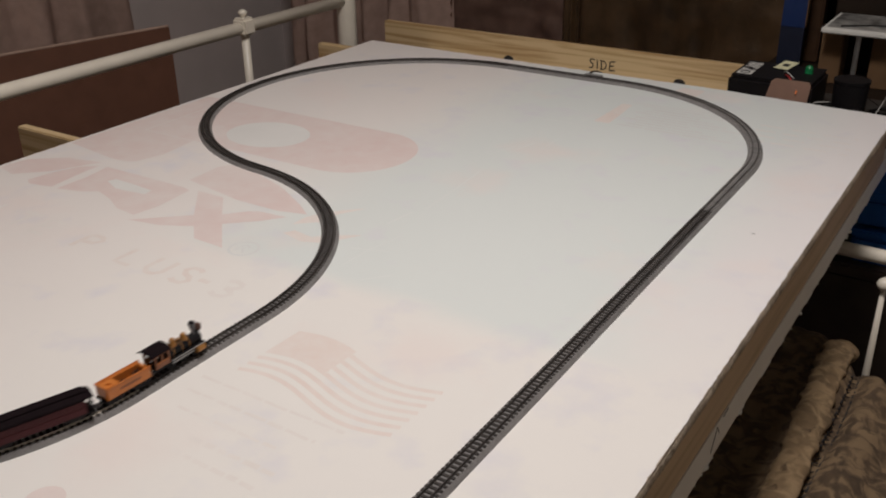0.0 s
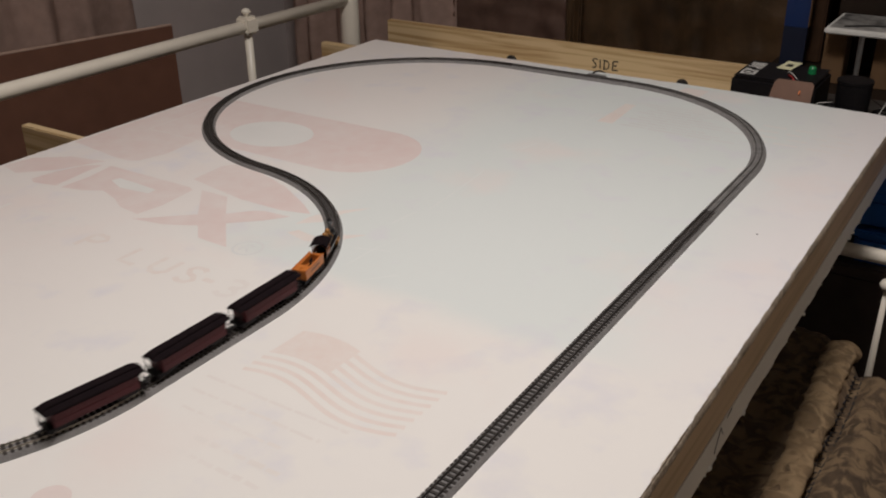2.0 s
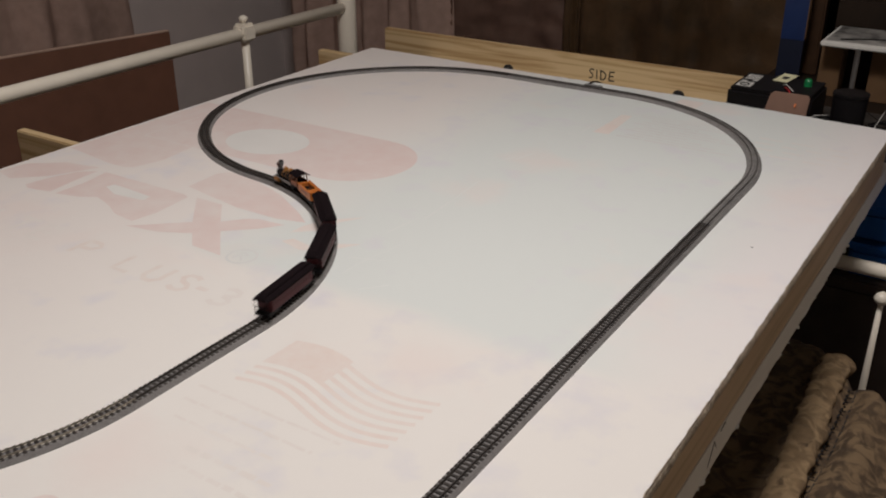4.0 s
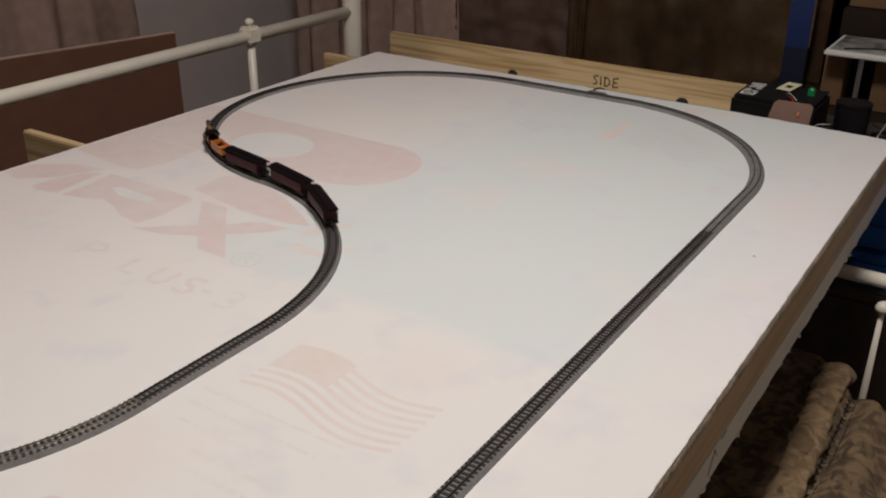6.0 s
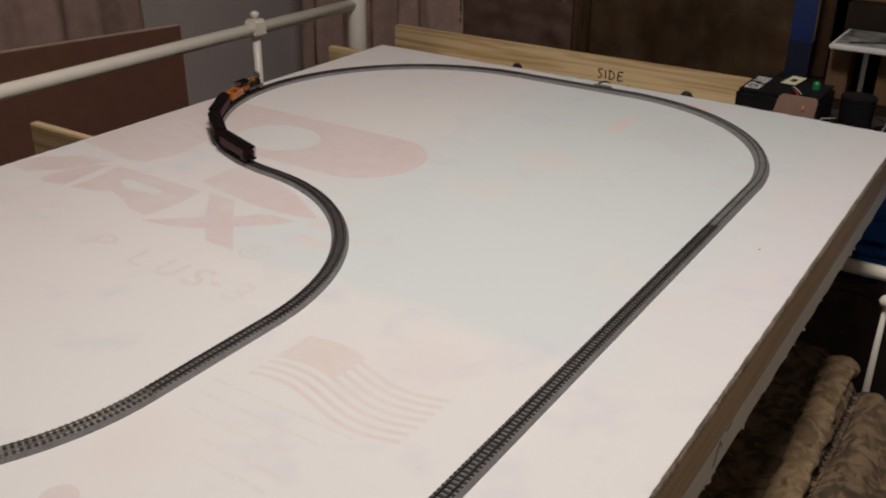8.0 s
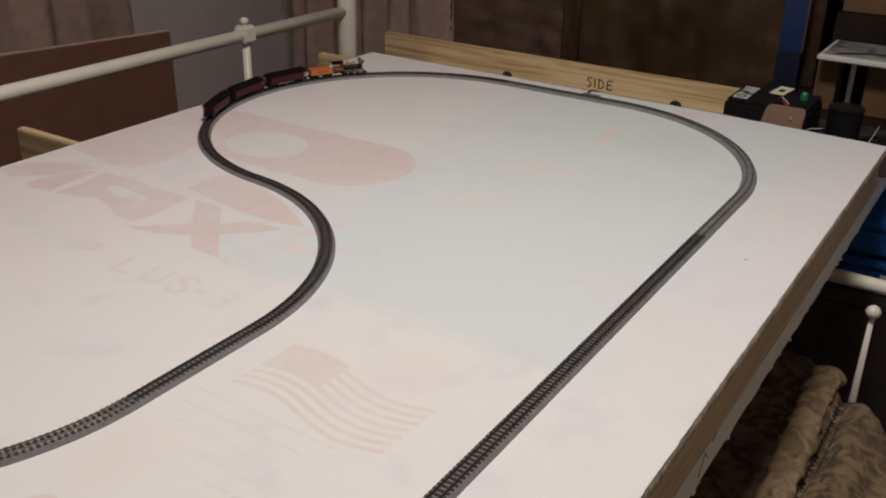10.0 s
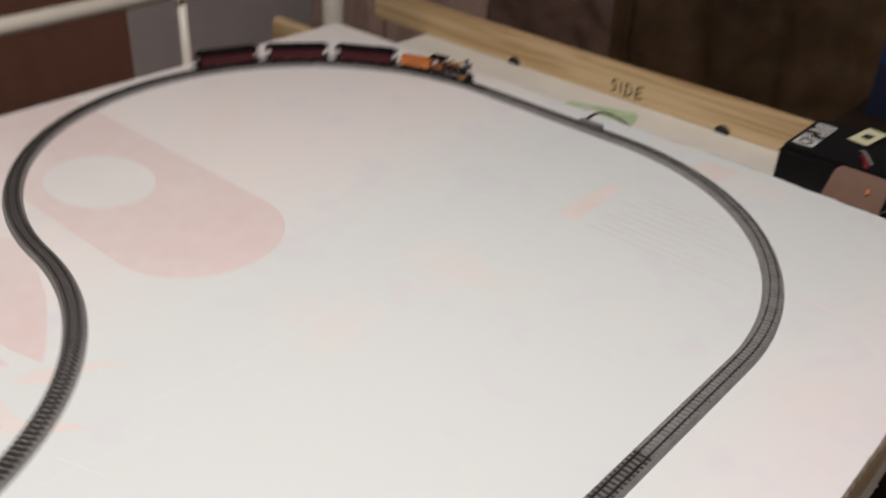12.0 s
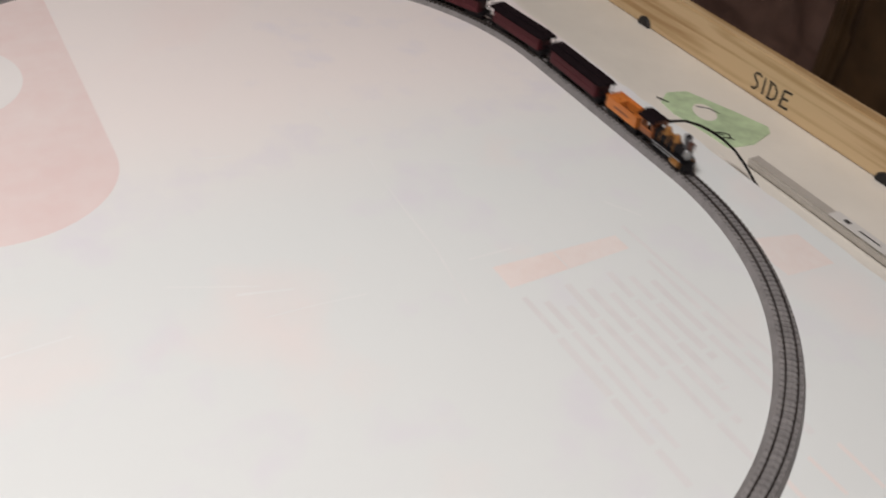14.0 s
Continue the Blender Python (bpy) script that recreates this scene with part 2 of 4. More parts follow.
GREENTAPE = mat("green_masking_tape", (0.50, 0.64, 0.40), 0.7, vary=0.22, scale=60, bump=0.2, bscale=300)
DARKWOOD = mat("dark_cabinet_wood", (0.018, 0.011, 0.007), 0.6, vary=0.3, scale=20, spec=0.2)
GREYBAR = mat("dull_grey_bar", (0.46, 0.43, 0.385), 0.4, vary=0.1, scale=60)
TRACKPAD = mat("grey_connector", (0.22, 0.215, 0.21), 0.6, vary=0.1, scale=200)
LED_O = glow_mat("amber_led", (0.6, 0.16, 0.04), 0.15)
GREEN_KNOB = mat("green_knob", (0.008, 0.20, 0.065), 0.4, vary=0.1, scale=80)


# ---- builders ----
def part(name, bm, material, parent=None, label="", smooth=False):
    me = bpy.data.meshes.new(name)
    bm.normal_update()
    bm.to_mesh(me)
    bm.free()
    for m in material if isinstance(material, (list, tuple)) else [material]:
        me.materials.append(m)
    if smooth:
        for p in me.polygons:
            p.use_smooth = len(p.vertices) < 5
    ob = new(name, me)
    if parent:
        ob.parent = parent
    if label:
        tagged(ob, label)
    return ob


def box(x0, x1, y0, y1, z0, z1, bevel=0.0, bm=None, seg=2):
    """A box, its edges rounded."""
    own = bmesh.new()
    r = bmesh.ops.create_cube(own, size=1)
    for v in own.verts:
        v.co = ((x0 + x1) / 2 + v.co.x * (x1 - x0), (y0 + y1) / 2 + v.co.y * (y1 - y0), (z0 + z1) / 2 + v.co.z * (z1 - z0))
    if bevel:
        bmesh.ops.bevel(own, geom=own.edges[:], offset=bevel, segments=seg, affect="EDGES")
    return join(bm, own)


def join(bm, own):
    if bm is None:
        return own
    me = bpy.data.meshes.new("tmp")
    own.to_mesh(me)
    own.free()
    bm.from_mesh(me)
    bpy.data.meshes.remove(me)
    return bm


def tube(path, r, sides=14, bm=None, cap=True):
    """A round bar along points; r one radius or one for each point."""
    own = bmesh.new()
    pts = [Vector(p) for p in path]
    rs = r if isinstance(r, (list, tuple)) else [r] * len(pts)
    rings = []
    for i, p in enumerate(pts):
        d = (pts[min(i + 1, len(pts) - 1)] - pts[max(i - 1, 0)]).normalized()
        a = d.cross(Vector((0, 0, 1)) if abs(d.z) < 0.9 else Vector((1, 0, 0))).normalized()
        c = d.cross(a)
        rings.append([own.verts.new(p + (a * math.cos(k * math.tau / sides) + c * math.sin(k * math.tau / sides)) * rs[i]) for k in range(sides)])
    for u, w in zip(rings, rings[1:]):
        for k in range(sides):
            own.faces.new((u[k], u[(k + 1) % sides], w[(k + 1) % sides], w[k]))
    if cap:
        own.faces.new(rings[0][::-1])
        own.faces.new(rings[-1])
    bmesh.ops.recalc_face_normals(own, faces=own.faces)
    return join(bm, own)


def prism(poly, z0, z1, bm=None):
    """A flat shape with an outline in plan, from z0 up to z1."""
    own = bmesh.new()
    lo = [own.verts.new((x, y, z0)) for x, y in poly]
    hi = [own.verts.new((x, y, z1)) for x, y in poly]
    own.faces.new(hi)
    own.faces.new(lo[::-1])
    n = len(poly)
    for i in range(n):
        own.faces.new((lo[i], lo[(i + 1) % n], hi[(i + 1) % n], hi[i]))
    bmesh.ops.recalc_face_normals(own, faces=own.faces)
    return join(bm, own)


def turned(bm, m):
    bmesh.ops.transform(bm, matrix=m, verts=bm.verts)
    return bm


def empty(name, m=None):
    ob = new(name)
    ob.empty_display_size = 0.02
    if m is not None:
        ob.matrix_basis = m
    return ob


def structure(ob, label, category):
    return tagged(ob, label, category, kind="structure")


# ---- room ----
WX, EX, SY, NY, TOP = -2.55, 1.75, -2.4, 2.85, 2.6
structure(part("floor", box(WX - 0.1, EX + 0.1, SY - 0.1, NY + 0.1, -0.05, 0), CARPET), "dark brown carpet under the bed and the layout", "floor")
structure(part("wall_west", box(WX - 0.1, WX, SY, NY, 0, TOP), WALL), "plain grey painted wall behind the bed", "wall")
structure(part("wall_north", box(WX - 0.1, EX + 0.1, NY, NY + 0.1, 0, TOP), WALL), "plain grey painted wall behind the curtains", "wall")
# unseen walls and ceiling, kept pale and near to bounce fill light
structure(part("wall_east", box(EX, EX + 0.1, SY, NY, 0, TOP), BOUNCE_WALL), "unseen pale wall added to close the room and bounce light", "wall")
structure(part("wall_south", box(WX - 0.1, EX + 0.1, SY - 0.1, SY, 0, TOP), BOUNCE_WALL), "unseen pale wall added to close the room and bounce light", "wall")
structure(part("ceiling", box(WX - 0.1, EX + 0.1, SY - 0.1, NY + 0.1, TOP, TOP + 0.05), CEIL), "unseen plain white ceiling, kept pale to bounce light", "ceiling")


def curtain(name, a, b, z0, z1, folds, depth, material, label, seed, wrinkle=0.006, seam=None):
    """A hanging cloth with uneven folds from plan point a to b."""
    rnd = random.Random(seed)
    bm = bmesh.new()
    n = folds * 10
    A, B = Vector((*a, 0)), Vector((*b, 0))
    side = (B - A).cross(Vector((0, 0, 1))).normalized()
    ph = [rnd.uniform(0, 6) for _ in range(4)]
    levels = 60 if seam is None else 150
    grid = []
    for k in range(levels + 1):
        z = z0 + (z1 - z0) * k / levels
        row = []
        for i in range(n + 1):
            u = i / n
            w = u * folds * math.tau
            off = math.sin(w + 0.9 * math.sin(w * 0.37 + ph[0]) + 0.15 * k / levels) * 0.6 + math.sin(w * 0.53 + ph[1]) * 0.4 + 0.12 * math.sin(w * 2.3 + ph[2] + k * 0.5)
            P = A + (B - A) * u + Vector((0, 0, z))
            crush = noise.noise(Vector((P.x * 9, P.y * 9, z * 22 + seed))) * 0.5 + noise.noise(Vector((P.x * 22, P.y * 22, z * 55 + seed))) * 0.25
            pull = 0.0
            if seam is not None:
                d = P.x - seam
                pull = 0.007 * math.exp(-(d / 0.13) ** 2) * math.sin(62 * z + 38 * d + 3 * noise.noise(Vector((d * 6, 0, z * 5))))
            row.append(bm.verts.new(P + side * (off * depth + crush * wrinkle + pull)))
        grid.append(row)
    for k in range(levels):
        for i in range(n):
            bm.faces.new((grid[k][i], grid[k][i + 1], grid[k + 1][i + 1], grid[k + 1][i]))
    ob = part(name, bm, material, smooth=True)
    so = ob.modifiers.new("thick", "SOLIDIFY")
    so.thickness = 0.004
    return tagged(ob, label, "curtain", "curtains")


curtain("curtain", (-2.44, 0.2), (-2.44, 1.98), 0.05, 2.2, 9, 0.045, CURTAIN_MAUVE, "mauve-brown curtain hanging in deep folds on the grey wall", 3)
curtain("curtain", (-2.31, 2.62), (-1.57, 2.62), 0.05, 2.2, 6, 0.055, CURTAIN_MAUVE, "mauve-brown curtain gathered in the corner behind the bed post", 5)
curtain("curtain", (-1.62, 2.68), (-1.04, 2.68), 0.05, 2.2, 3, 0.012, CURTAIN_DARK, "dark brown curtain gathered in creases behind the pine board", 8, 0.02, -1.09)
curtain("curtain", (-1.07, 2.62), (-0.40, 2.62), 0.05, 2.2, 3, 0.034, CURTAIN_GOLD, "olive-gold satin curtain hanging beside the blue board", 12, 0.022)

curtain("curtain", (-1.13, 2.63), (-1.00, 2.63), 0.05, 2.2, 5, 0.012, CURTAIN_GOLD, "narrow gathered seam between two brown curtains", 17)

# ---- bench of foam and pine ----
Z = 0.75
ZL = 0.672


def back_y(x):
    """The foam board's back edge, slightly out of square."""
    return 1.720 - 0.055 * x if x > -0.33 else 1.7382 - 0.004 * (x + 0.33)


sheet = empty("foam_sheet")
tagged(sheet, "white film-faced foam board with faded pink print carrying the track", "foam board")
core = box(-1.225, 0.0, -0.7, 1.75, Z - 0.0125, Z - 0.0006)
for v in core.verts:
    if v.co.y > 1:
        v.co.y = back_y(v.co.x)
part("core", core, FOAM_EDGE, sheet, "rough broken tan foam edge")
rnd = random.Random(4)


film = bmesh.new()
fx = [-1.225 + 1.225 * i / 60 for i in range(61)]
fy = [-0.7 + 2.45 * i / 360 for i in range(361)]
gv = [[film.verts.new((x + (rnd.uniform(-0.0012, 0.0004) if x in (fx[0], fx[-1]) else 0), y if y < 1.0 else 1.0 + (y - 1.0) * (back_y(x) - 1.0) / 0.75 + (rnd.uniform(-0.0025, 0.001) if y == fy[-1] else 0), Z)) for y in fy] for x in fx]
for i in range(60):
    for j in range(360):
        film.faces.new((gv[i][j], gv[i + 1][j], gv[i + 1][j + 1], gv[i][j + 1]))
part("facing", film, FACING, sheet, "white plastic film facing")


def torn_edge(x_at, y_at, n, out, seed):
    """A crumbly strip of broken foam along the board's edge, in places proud of it."""
    rn = random.Random(seed)
    bm, last = bmesh.new(), None
    for i in range(n + 1):
        u = i / n
        big = 0.5 + 0.5 * noise.noise(Vector((u * 40, seed, 0)))
        ring = []
        for k, z in enumerate((Z - 0.0130, Z - 0.0095, Z - 0.0055, Z - 0.0012)):
            o = (0.0003 + 0.0022 * big + rn.uniform(0, 0.0014)) * (0.6 if k in (0, 3) else 1.0)
            ring.append(bm.verts.new((x_at(u) + out[0] * o, y_at(u) + out[1] * o, z + rn.uniform(-0.0006, 0.0004))))
        if last:
            for a in range(3):
                bm.faces.new((last[a], ring[a], ring[a + 1], last[a + 1]))
        last = ring
    bmesh.ops.recalc_face_normals(bm, faces=bm.faces)
    ob = part("torn_edge", bm, FOAM_EDGE, sheet, "crumbly broken tan foam edge")
    ob.modifiers.new("thick", "SOLIDIFY").thickness = 0.0006


torn_edge(lambda u: 0.0004, lambda u: -0.65 + 2.35 * u, 900, (1, 0), 3)
torn_edge(lambda u: -1.2254, lambda u: -0.65 + 2.35 * u, 500, (-1, 0), 6)

lower = empty("lower_sheet")
tagged(lower, "cream film-faced lower foam board under the pine frame", "foam board")
part("panel", box(-1.22, -0.0012, -0.7, 2.095, ZL - 0.042, ZL), LOWER, lower)
for lx in (-1.12, -0.45):
    for ly in (-0.55, 1.5):
        part("leg", box(lx - 0.03, lx + 0.03, ly - 0.03, ly + 0.03, 0.0, ZL - 0.0422, 0.002), PINE_Y, lower, "plain pine leg")
for i in range(26):
    y = rnd.uniform(0.2, 1.6)
    s = rnd.uniform(0.001, 0.0028) * rnd.choice((0.6, 1.0, 1.2))
    own = bmesh.new()
    bmesh.ops.create_icosphere(own, subdivisions=1, radius=s)
    for v in own.verts:
        v.co *= rnd.uniform(0.6, 1.2)
        v.co.y *= 2.2
    part("foam_crumb", turned(own, Matrix.Translation((-0.0002, y, ZL - 0.0412 + rnd.uniform(-0.002, 0.001)))), CRUMB, lower)
for k in range(13):
    y = 0.25 + k * 0.11 + rnd.uniform(-0.02, 0.02)
    n = rnd.uniform(0.010, 0.045)
    part("torn_flake", box(-0.004, -0.0004, y, y + n, ZL - 0.0432, ZL - 0.0415 + rnd.uniform(0, 0.002), 0.0006, seg=1), CRUMB, lower)


def board(name, x0, x1, y0, y1, z0, z1, m, label):
    return tagged(part(name, box(x0, x1, y0, y1, z0, z1, 0.0022), m), label, "lumber", "pine boards of the frame")


board("pine_board", -1.378, -0.362, 2.0, 2.019, ZL, ZL + 0.064, PINE_X, "yellow pine board on edge with the word SIDE on it")
board("pine_board", -0.021, -0.002, -0.68, 1.688, ZL, Z - 0.0125, PINE_Y, "pine frame board under the foam board's edge")
board("pine_board", -1.217, -1.198, -0.68, 0.866, ZL, Z - 0.0125, PINE_Y, "pine frame board under the foam board's far edge")
board("pine_board", -1.217, -1.198, 0.890, 1.688, ZL, Z - 0.0125, PINE_Y, "pine frame board under the foam board's far edge")
board("pine_board", -1.428, -0.022, 0.868, 0.888, ZL, Z - 0.0125, PINE_X, "pine cross board sticking out past the foam board")
board("pine_board", -1.362, -0.022, 1.690, 1.710, ZL, Z - 0.0125, PINE_X, "pine end board of the frame, sticking out past the foam board")

# wire holes at the foot of the board, drawn as dark half-round discs
for bx in (-0.976, -0.511):
    b = tube([(bx, 2.000, ZL + 0.002), (bx, 1.9965, ZL + 0.002)], [0.012, 0.0100], 16)
    bmesh.ops.scale(b, vec=(1.25, 1, 1), space=Matrix.Translation((-bx, 0, 0)), verts=b.verts)
    for v in b.verts:
        v.co.z = max(v.co.z, ZL)
    bolt = part("bolt", b, MARKER)
    tagged(bolt, "dark half-round disc drawn for a wire hole in the pine board", "bolt", "bolts in the pine board")


def bars_text(name, strokes, width, depth, place, material, parent=None, label=""):
    """Marker strokes: each a run of points in a flat plane, laid out by the pose."""
    bm = bmesh.new()
    for run in strokes:
        tube([(x, y, 0) for x, y in run], width, 6, bm)
    bmesh.ops.scale(bm, vec=(1, 1, depth), verts=bm.verts)
    turned(bm, place)
    return part(name, bm, material, parent, label)


# the four letters, drawn by hand with a marker
WORD = {
    "S": [[(13, 22), (9, 24.5), (3, 23), (1.5, 19), (5, 15), (9, 12), (10, 7), (7, 2), (1, 2)]],
    "I": [[(19, 24), (20, 1)]],
    "D": [[(29, 23), (29.5, 1)], [(26, 23), (35, 22), (41, 15), (40, 6), (35, 1), (27, 1)]],
    "E": [[(50, 23), (49, 1)], [(50, 23), (62, 24)], [(49.5, 12.5), (59, 13)], [(48, 1), (62, 2)]],
}
word = empty("marker_word")
tagged(word, "the word SIDE in black marker on pine", "writing")
for ch, strokes in WORD.items():
    bars_text("letter", [[(x / 1000 * 1.12, y / 1000) for x, y in run] for run in strokes], 0.0016, 0.25, pose(-0.746, 1.9996, 0.682, 90, 0, 0), MARKER, word)

# ---- print on the foam facing ----
ZP = Z + 0.00002
layer = [0]


def flat(name, poly, material, label=""):
    """A printed patch, each one a hair above the last."""
    layer[0] += 1
    bm = bmesh.new()
    z = ZP + 0.000008 * (layer[0] % 13)
    f = bm.faces.new([bm.verts.new((x, y, z)) for x, y in poly])
    if f.calc_area() and sum((poly[i][0] * poly[(i + 1) % len(poly)][1] - poly[(i + 1) % len(poly)][0] * poly[i][1]) for i in range(len(poly))) < 0:
        f.normal_flip()
    return part(name, bm, material, sheet, label)


def ellipse(cx, cy, rx, ry, n=40):
    return [(cx + rx * math.cos(k * math.tau / n), cy + ry * math.sin(k * math.tau / n)) for k in range(n)]


def rounded_bar(x0, x1, y0, y1):
    """A bar with its x1 end half round."""
    r = (y1 - y0) / 2
    return [(x0, y0)] + [(x1 - r + r * math.sin(k * math.pi / 24), (y0 + y1) / 2 - r * math.cos(k * math.pi / 24)) for k in range(25)] + [(x0, y1)]


def ribbon(name, run, width, material, label=""):
    """A flat printed line along a run of plan points."""
    layer[0] += 1
    z = ZP + 0.000008 * (layer[0] % 13)
    bm = bmesh.new()
    last = None
    for i, (x, y) in enumerate(run):
        x2, y2 = run[min(i + 1, len(run) - 1)]
        x1, y1 = run[max(i - 1, 0)]
        d = Vector((x2 - x1, y2 - y1, 0)).normalized()
        s = Vector((-d.y, d.x, 0)) * width / 2
        a, c = bm.verts.new(Vector((x, y, z)) + s), bm.verts.new(Vector((x, y, z)) - s)
        if last:
            bm.faces.new((last[1], c, a, last[0]))
        last = (a, c)
    return part(name, bm, material, sheet, label)


flat("pink_shape", rounded_bar(-1.160, -0.646, 0.957, 1.172), INK, "faded pink rounded logo shape")
flat("white_oval", ellipse(-0.945, 1.052, 0.082, 0.066), PAPER, "unprinted white oval")
flat("pink_shape", [(-1.218, 0.836), (-1.197, 0.834), (-1.094, 0.820), (-1.058, 0.820), (-1.042, 0.831), (-1.028, 0.880), (-1.036, 0.955), (-1.162, 0.955), (-1.162, 1.172), (-1.218, 1.172)], INK)
flat("pink_shape", [(-0.898, 0.816), (-0.771, 0.794), (-0.691, 0.794), (-0.644, 0.806), (-0.677, 0.829), (-0.744, 0.866), (-0.816, 0.892), (-0.887, 0.901), (-0.901, 0.882)], INK)
# two slanting bars, then a broad capital with an open middle and a cross
flat("pink_shape", [(-1.218, 0.694), (-1.172, 0.684), (-1.127, 0.726), (-1.102, 0.774), (-1.088, 0.797), (-1.159, 0.783), (-1.211, 0.743)], INK)
flat("pink_shape", [(-1.126, 0.681), (-1.110, 0.673), (-1.066, 0.682), (-1.075, 0.742), (-1.078, 0.784), (-1.104, 0.764), (-1.120, 0.721)], INK)
flat("pink_shape", [(-1.053, 0.682), (-1.011, 0.692), (-0.983, 0.708), (-0.941, 0.695), (-0.907, 0.678), (-0.864, 0.673), (-0.857, 0.715), (-0.864, 0.784), (-0.882, 0.789), (-1.062, 0.788), (-1.052, 0.735)], INK)
flat("white_gap", [(-1.008, 0.744), (-0.971, 0.730), (-0.913, 0.737), (-0.915, 0.753), (-0.954, 0.756), (-1.004, 0.758)], PAPER, "unprinted white gap in the capital")
flat("pink_shape", [(-0.858, 0.657), (-0.803, 0.667), (-0.756, 0.690), (-0.725, 0.661), (-0.669, 0.659), (-0.727, 0.717), (-0.687, 0.753), (-0.664, 0.783), (-0.711, 0.779), (-0.726, 0.771), (-0.752, 0.742), (-0.797, 0.790), (-0.851, 0.790), (-0.786, 0.719), (-0.839, 0.672)], INK)
flat("pink_shape", [(-0.640, 0.768), (-0.610, 0.794), (-0.604, 0.832), (-0.581, 0.870), (-0.612, 0.842), (-0.636, 0.806), (-0.640, 0.792)], INK_PALE)
flat("pink_shape", [(-0.631, 0.739), (-0.591, 0.730), (-0.565, 0.740), (-0.548, 0.762), (-0.530, 0.790), (-0.558, 0.774), (-0.588, 0.749), (-0.622, 0.754)], INK_PALE)
ribbon("registered_ring", [(-0.642 + 0.0205 * math.cos(k * math.tau / 40), 0.6725 + 0.0205 * math.sin(k * math.tau / 40)) for k in range(41)], 0.0038, INK_GREY, "small pale printed ring")
for run in ([(-0.650, 0.662), (-0.648, 0.683)], [(-0.648, 0.683), (-0.637, 0.680), (-0.645, 0.673), (-0.634, 0.662)]):
    ribbon("print_bar", run, 0.0032, INK_GREY)


# a waving flag of stripes, its corner a plain patch
def flag_point(u, v):
    return (-0.437 + 0.207 * u + 0.004 * v, 0.440 + 0.098 * v + 0.013 * math.sin(u * 5.6 + 0.5))


for k in range(7):
    v = (k + 0.3) / 7
    u0 = 0.0 if k < 3 else 0.40
    ribbon("flag_stripe", [flag_point(u0 + (1 - u0) * j / 24, v) for j in range(25)], 0.0062, INK_STRIPE)
flat("flag_corner", [flag_point(0.40 * j / 12, 0.44) for j in range(13)] + [flag_point(0.40 * j / 12, 1.0) for j in range(12, -1, -1)], INK_STRIPE, "faded pink corner of the printed flag")


def worn_line(x0, x1, y, width, material, lo=0.012, hi=0.032, gap=(0.008, 0.02)):
    """A line of print too worn to read."""
    x = x0
    while x < x1:
        w = rnd.uniform(lo, hi)
        ribbon("print_bar", [(x, y), (min(x + w, x1), y + rnd.uniform(-0.001, 0.001))], width * rnd.uniform(0.8, 1.2), material)
        x += w + rnd.uniform(*gap)


# large worn capitals in soft strokes
for gx, runs in (
    (-0.856, ([(0, 0), (0, 40)], [(0, 40), (22, 40), (30, 32), (22, 21), (0, 19)])),
    (-0.764, ([(0, 40), (0, 0), (28, 0)],)),
    (-0.712, ([(0, 40), (0, 9), (8, 0), (20, 0), (28, 9), (28, 40)],)),
    (-0.662, ([(26, 36), (18, 41), (6, 39), (1, 31), (8, 22), (20, 18), (26, 10), (20, 1), (8, 0), (0, 5)],)),
    (-0.626, ([(0, 20), (17, 20)],)),
    (-0.592, ([(2, 37), (12, 41), (24, 38), (27, 30), (20, 23), (10, 21)], [(11, 20), (22, 18), (28, 11), (24, 3), (12, -1), (1, 4)])),
):
    for run in runs:
        ribbon("print_bar", [(gx + x / 1000, 0.556 + y / 1000) for x, y in run], 0.0085, INK_FAINT if gx > -0.6 else INK_PALE)
for run in ([(-1.010, 0.600), (-0.972, 0.600)], [(-0.991, 0.600), (-0.991, 0.558)], [(-0.950, 0.600), (-0.950, 0.558)], [(-0.947, 0.600), (-0.920, 0.600)], [(-0.947, 0.580), (-0.926, 0.580)], [(-0.947, 0.558), (-0.920, 0.558)], [(-1.062, 0.600), (-1.062, 0.558)], [(-1.120, 0.600), (-1.120, 0.559), (-1.094, 0.558)]):
    ribbon("print_bar", run, 0.0075, INK_FAINT)
for x0, x1, y in ((-0.459, -0.270, 0.420), (-0.455, -0.285, 0.395), (-0.440, -0.31, 0.368)):
    worn_line(x0, x1, y, 0.0045, INK_FAINT, 0.01, 0.03, (0.002, 0.006))
for x0, x1, y in ((-0.392, -0.285, 0.338), (-0.392, -0.288, 0.315)):
    worn_line(x0, x1, y, 0.006, INK_FAINT, 0.008, 0.02, (0.003, 0.006))
flat("pink_shape", ellipse(-0.433, 0.208, 0.018, 0.018), INK)
flat("heading_bar", [(-0.469, 1.482), (-0.443, 1.482), (-0.447, 1.549), (-0.468, 1.549)], INK_PALE, "faded pale pink printed heading bar")
flat("heading_bar", [(-0.470, 1.420), (-0.440, 1.420), (-0.443, 1.481), (-0.469, 1.481)], INK_STRIPE, "faded pink printed heading bar")
flat("heading_bar", [(-0.417, 1.658), (-0.360, 1.660), (-0.357, 1.714), (-0.404, 1.715)], INK_PALE, "pale pink printed bar")
for k in range(10):
    worn_line(-0.426 + 0.012 * (k % 3), -0.215 - 0.03 * (k % 4), 1.424 + k * 0.0145, 0.0062, INK_GREY, 0.03, 0.08, (0.002, 0.006))
ribbon("print_bar", [(-0.478, 1.564), (-0.25, 1.573)], 0.005, INK_GREY)
for k in range(4):
    worn_line(-0.20, -0.03, 1.46 + k * 0.03, 0.004, INK_FAINT, 0.02, 0.05, (0.01, 0.02))

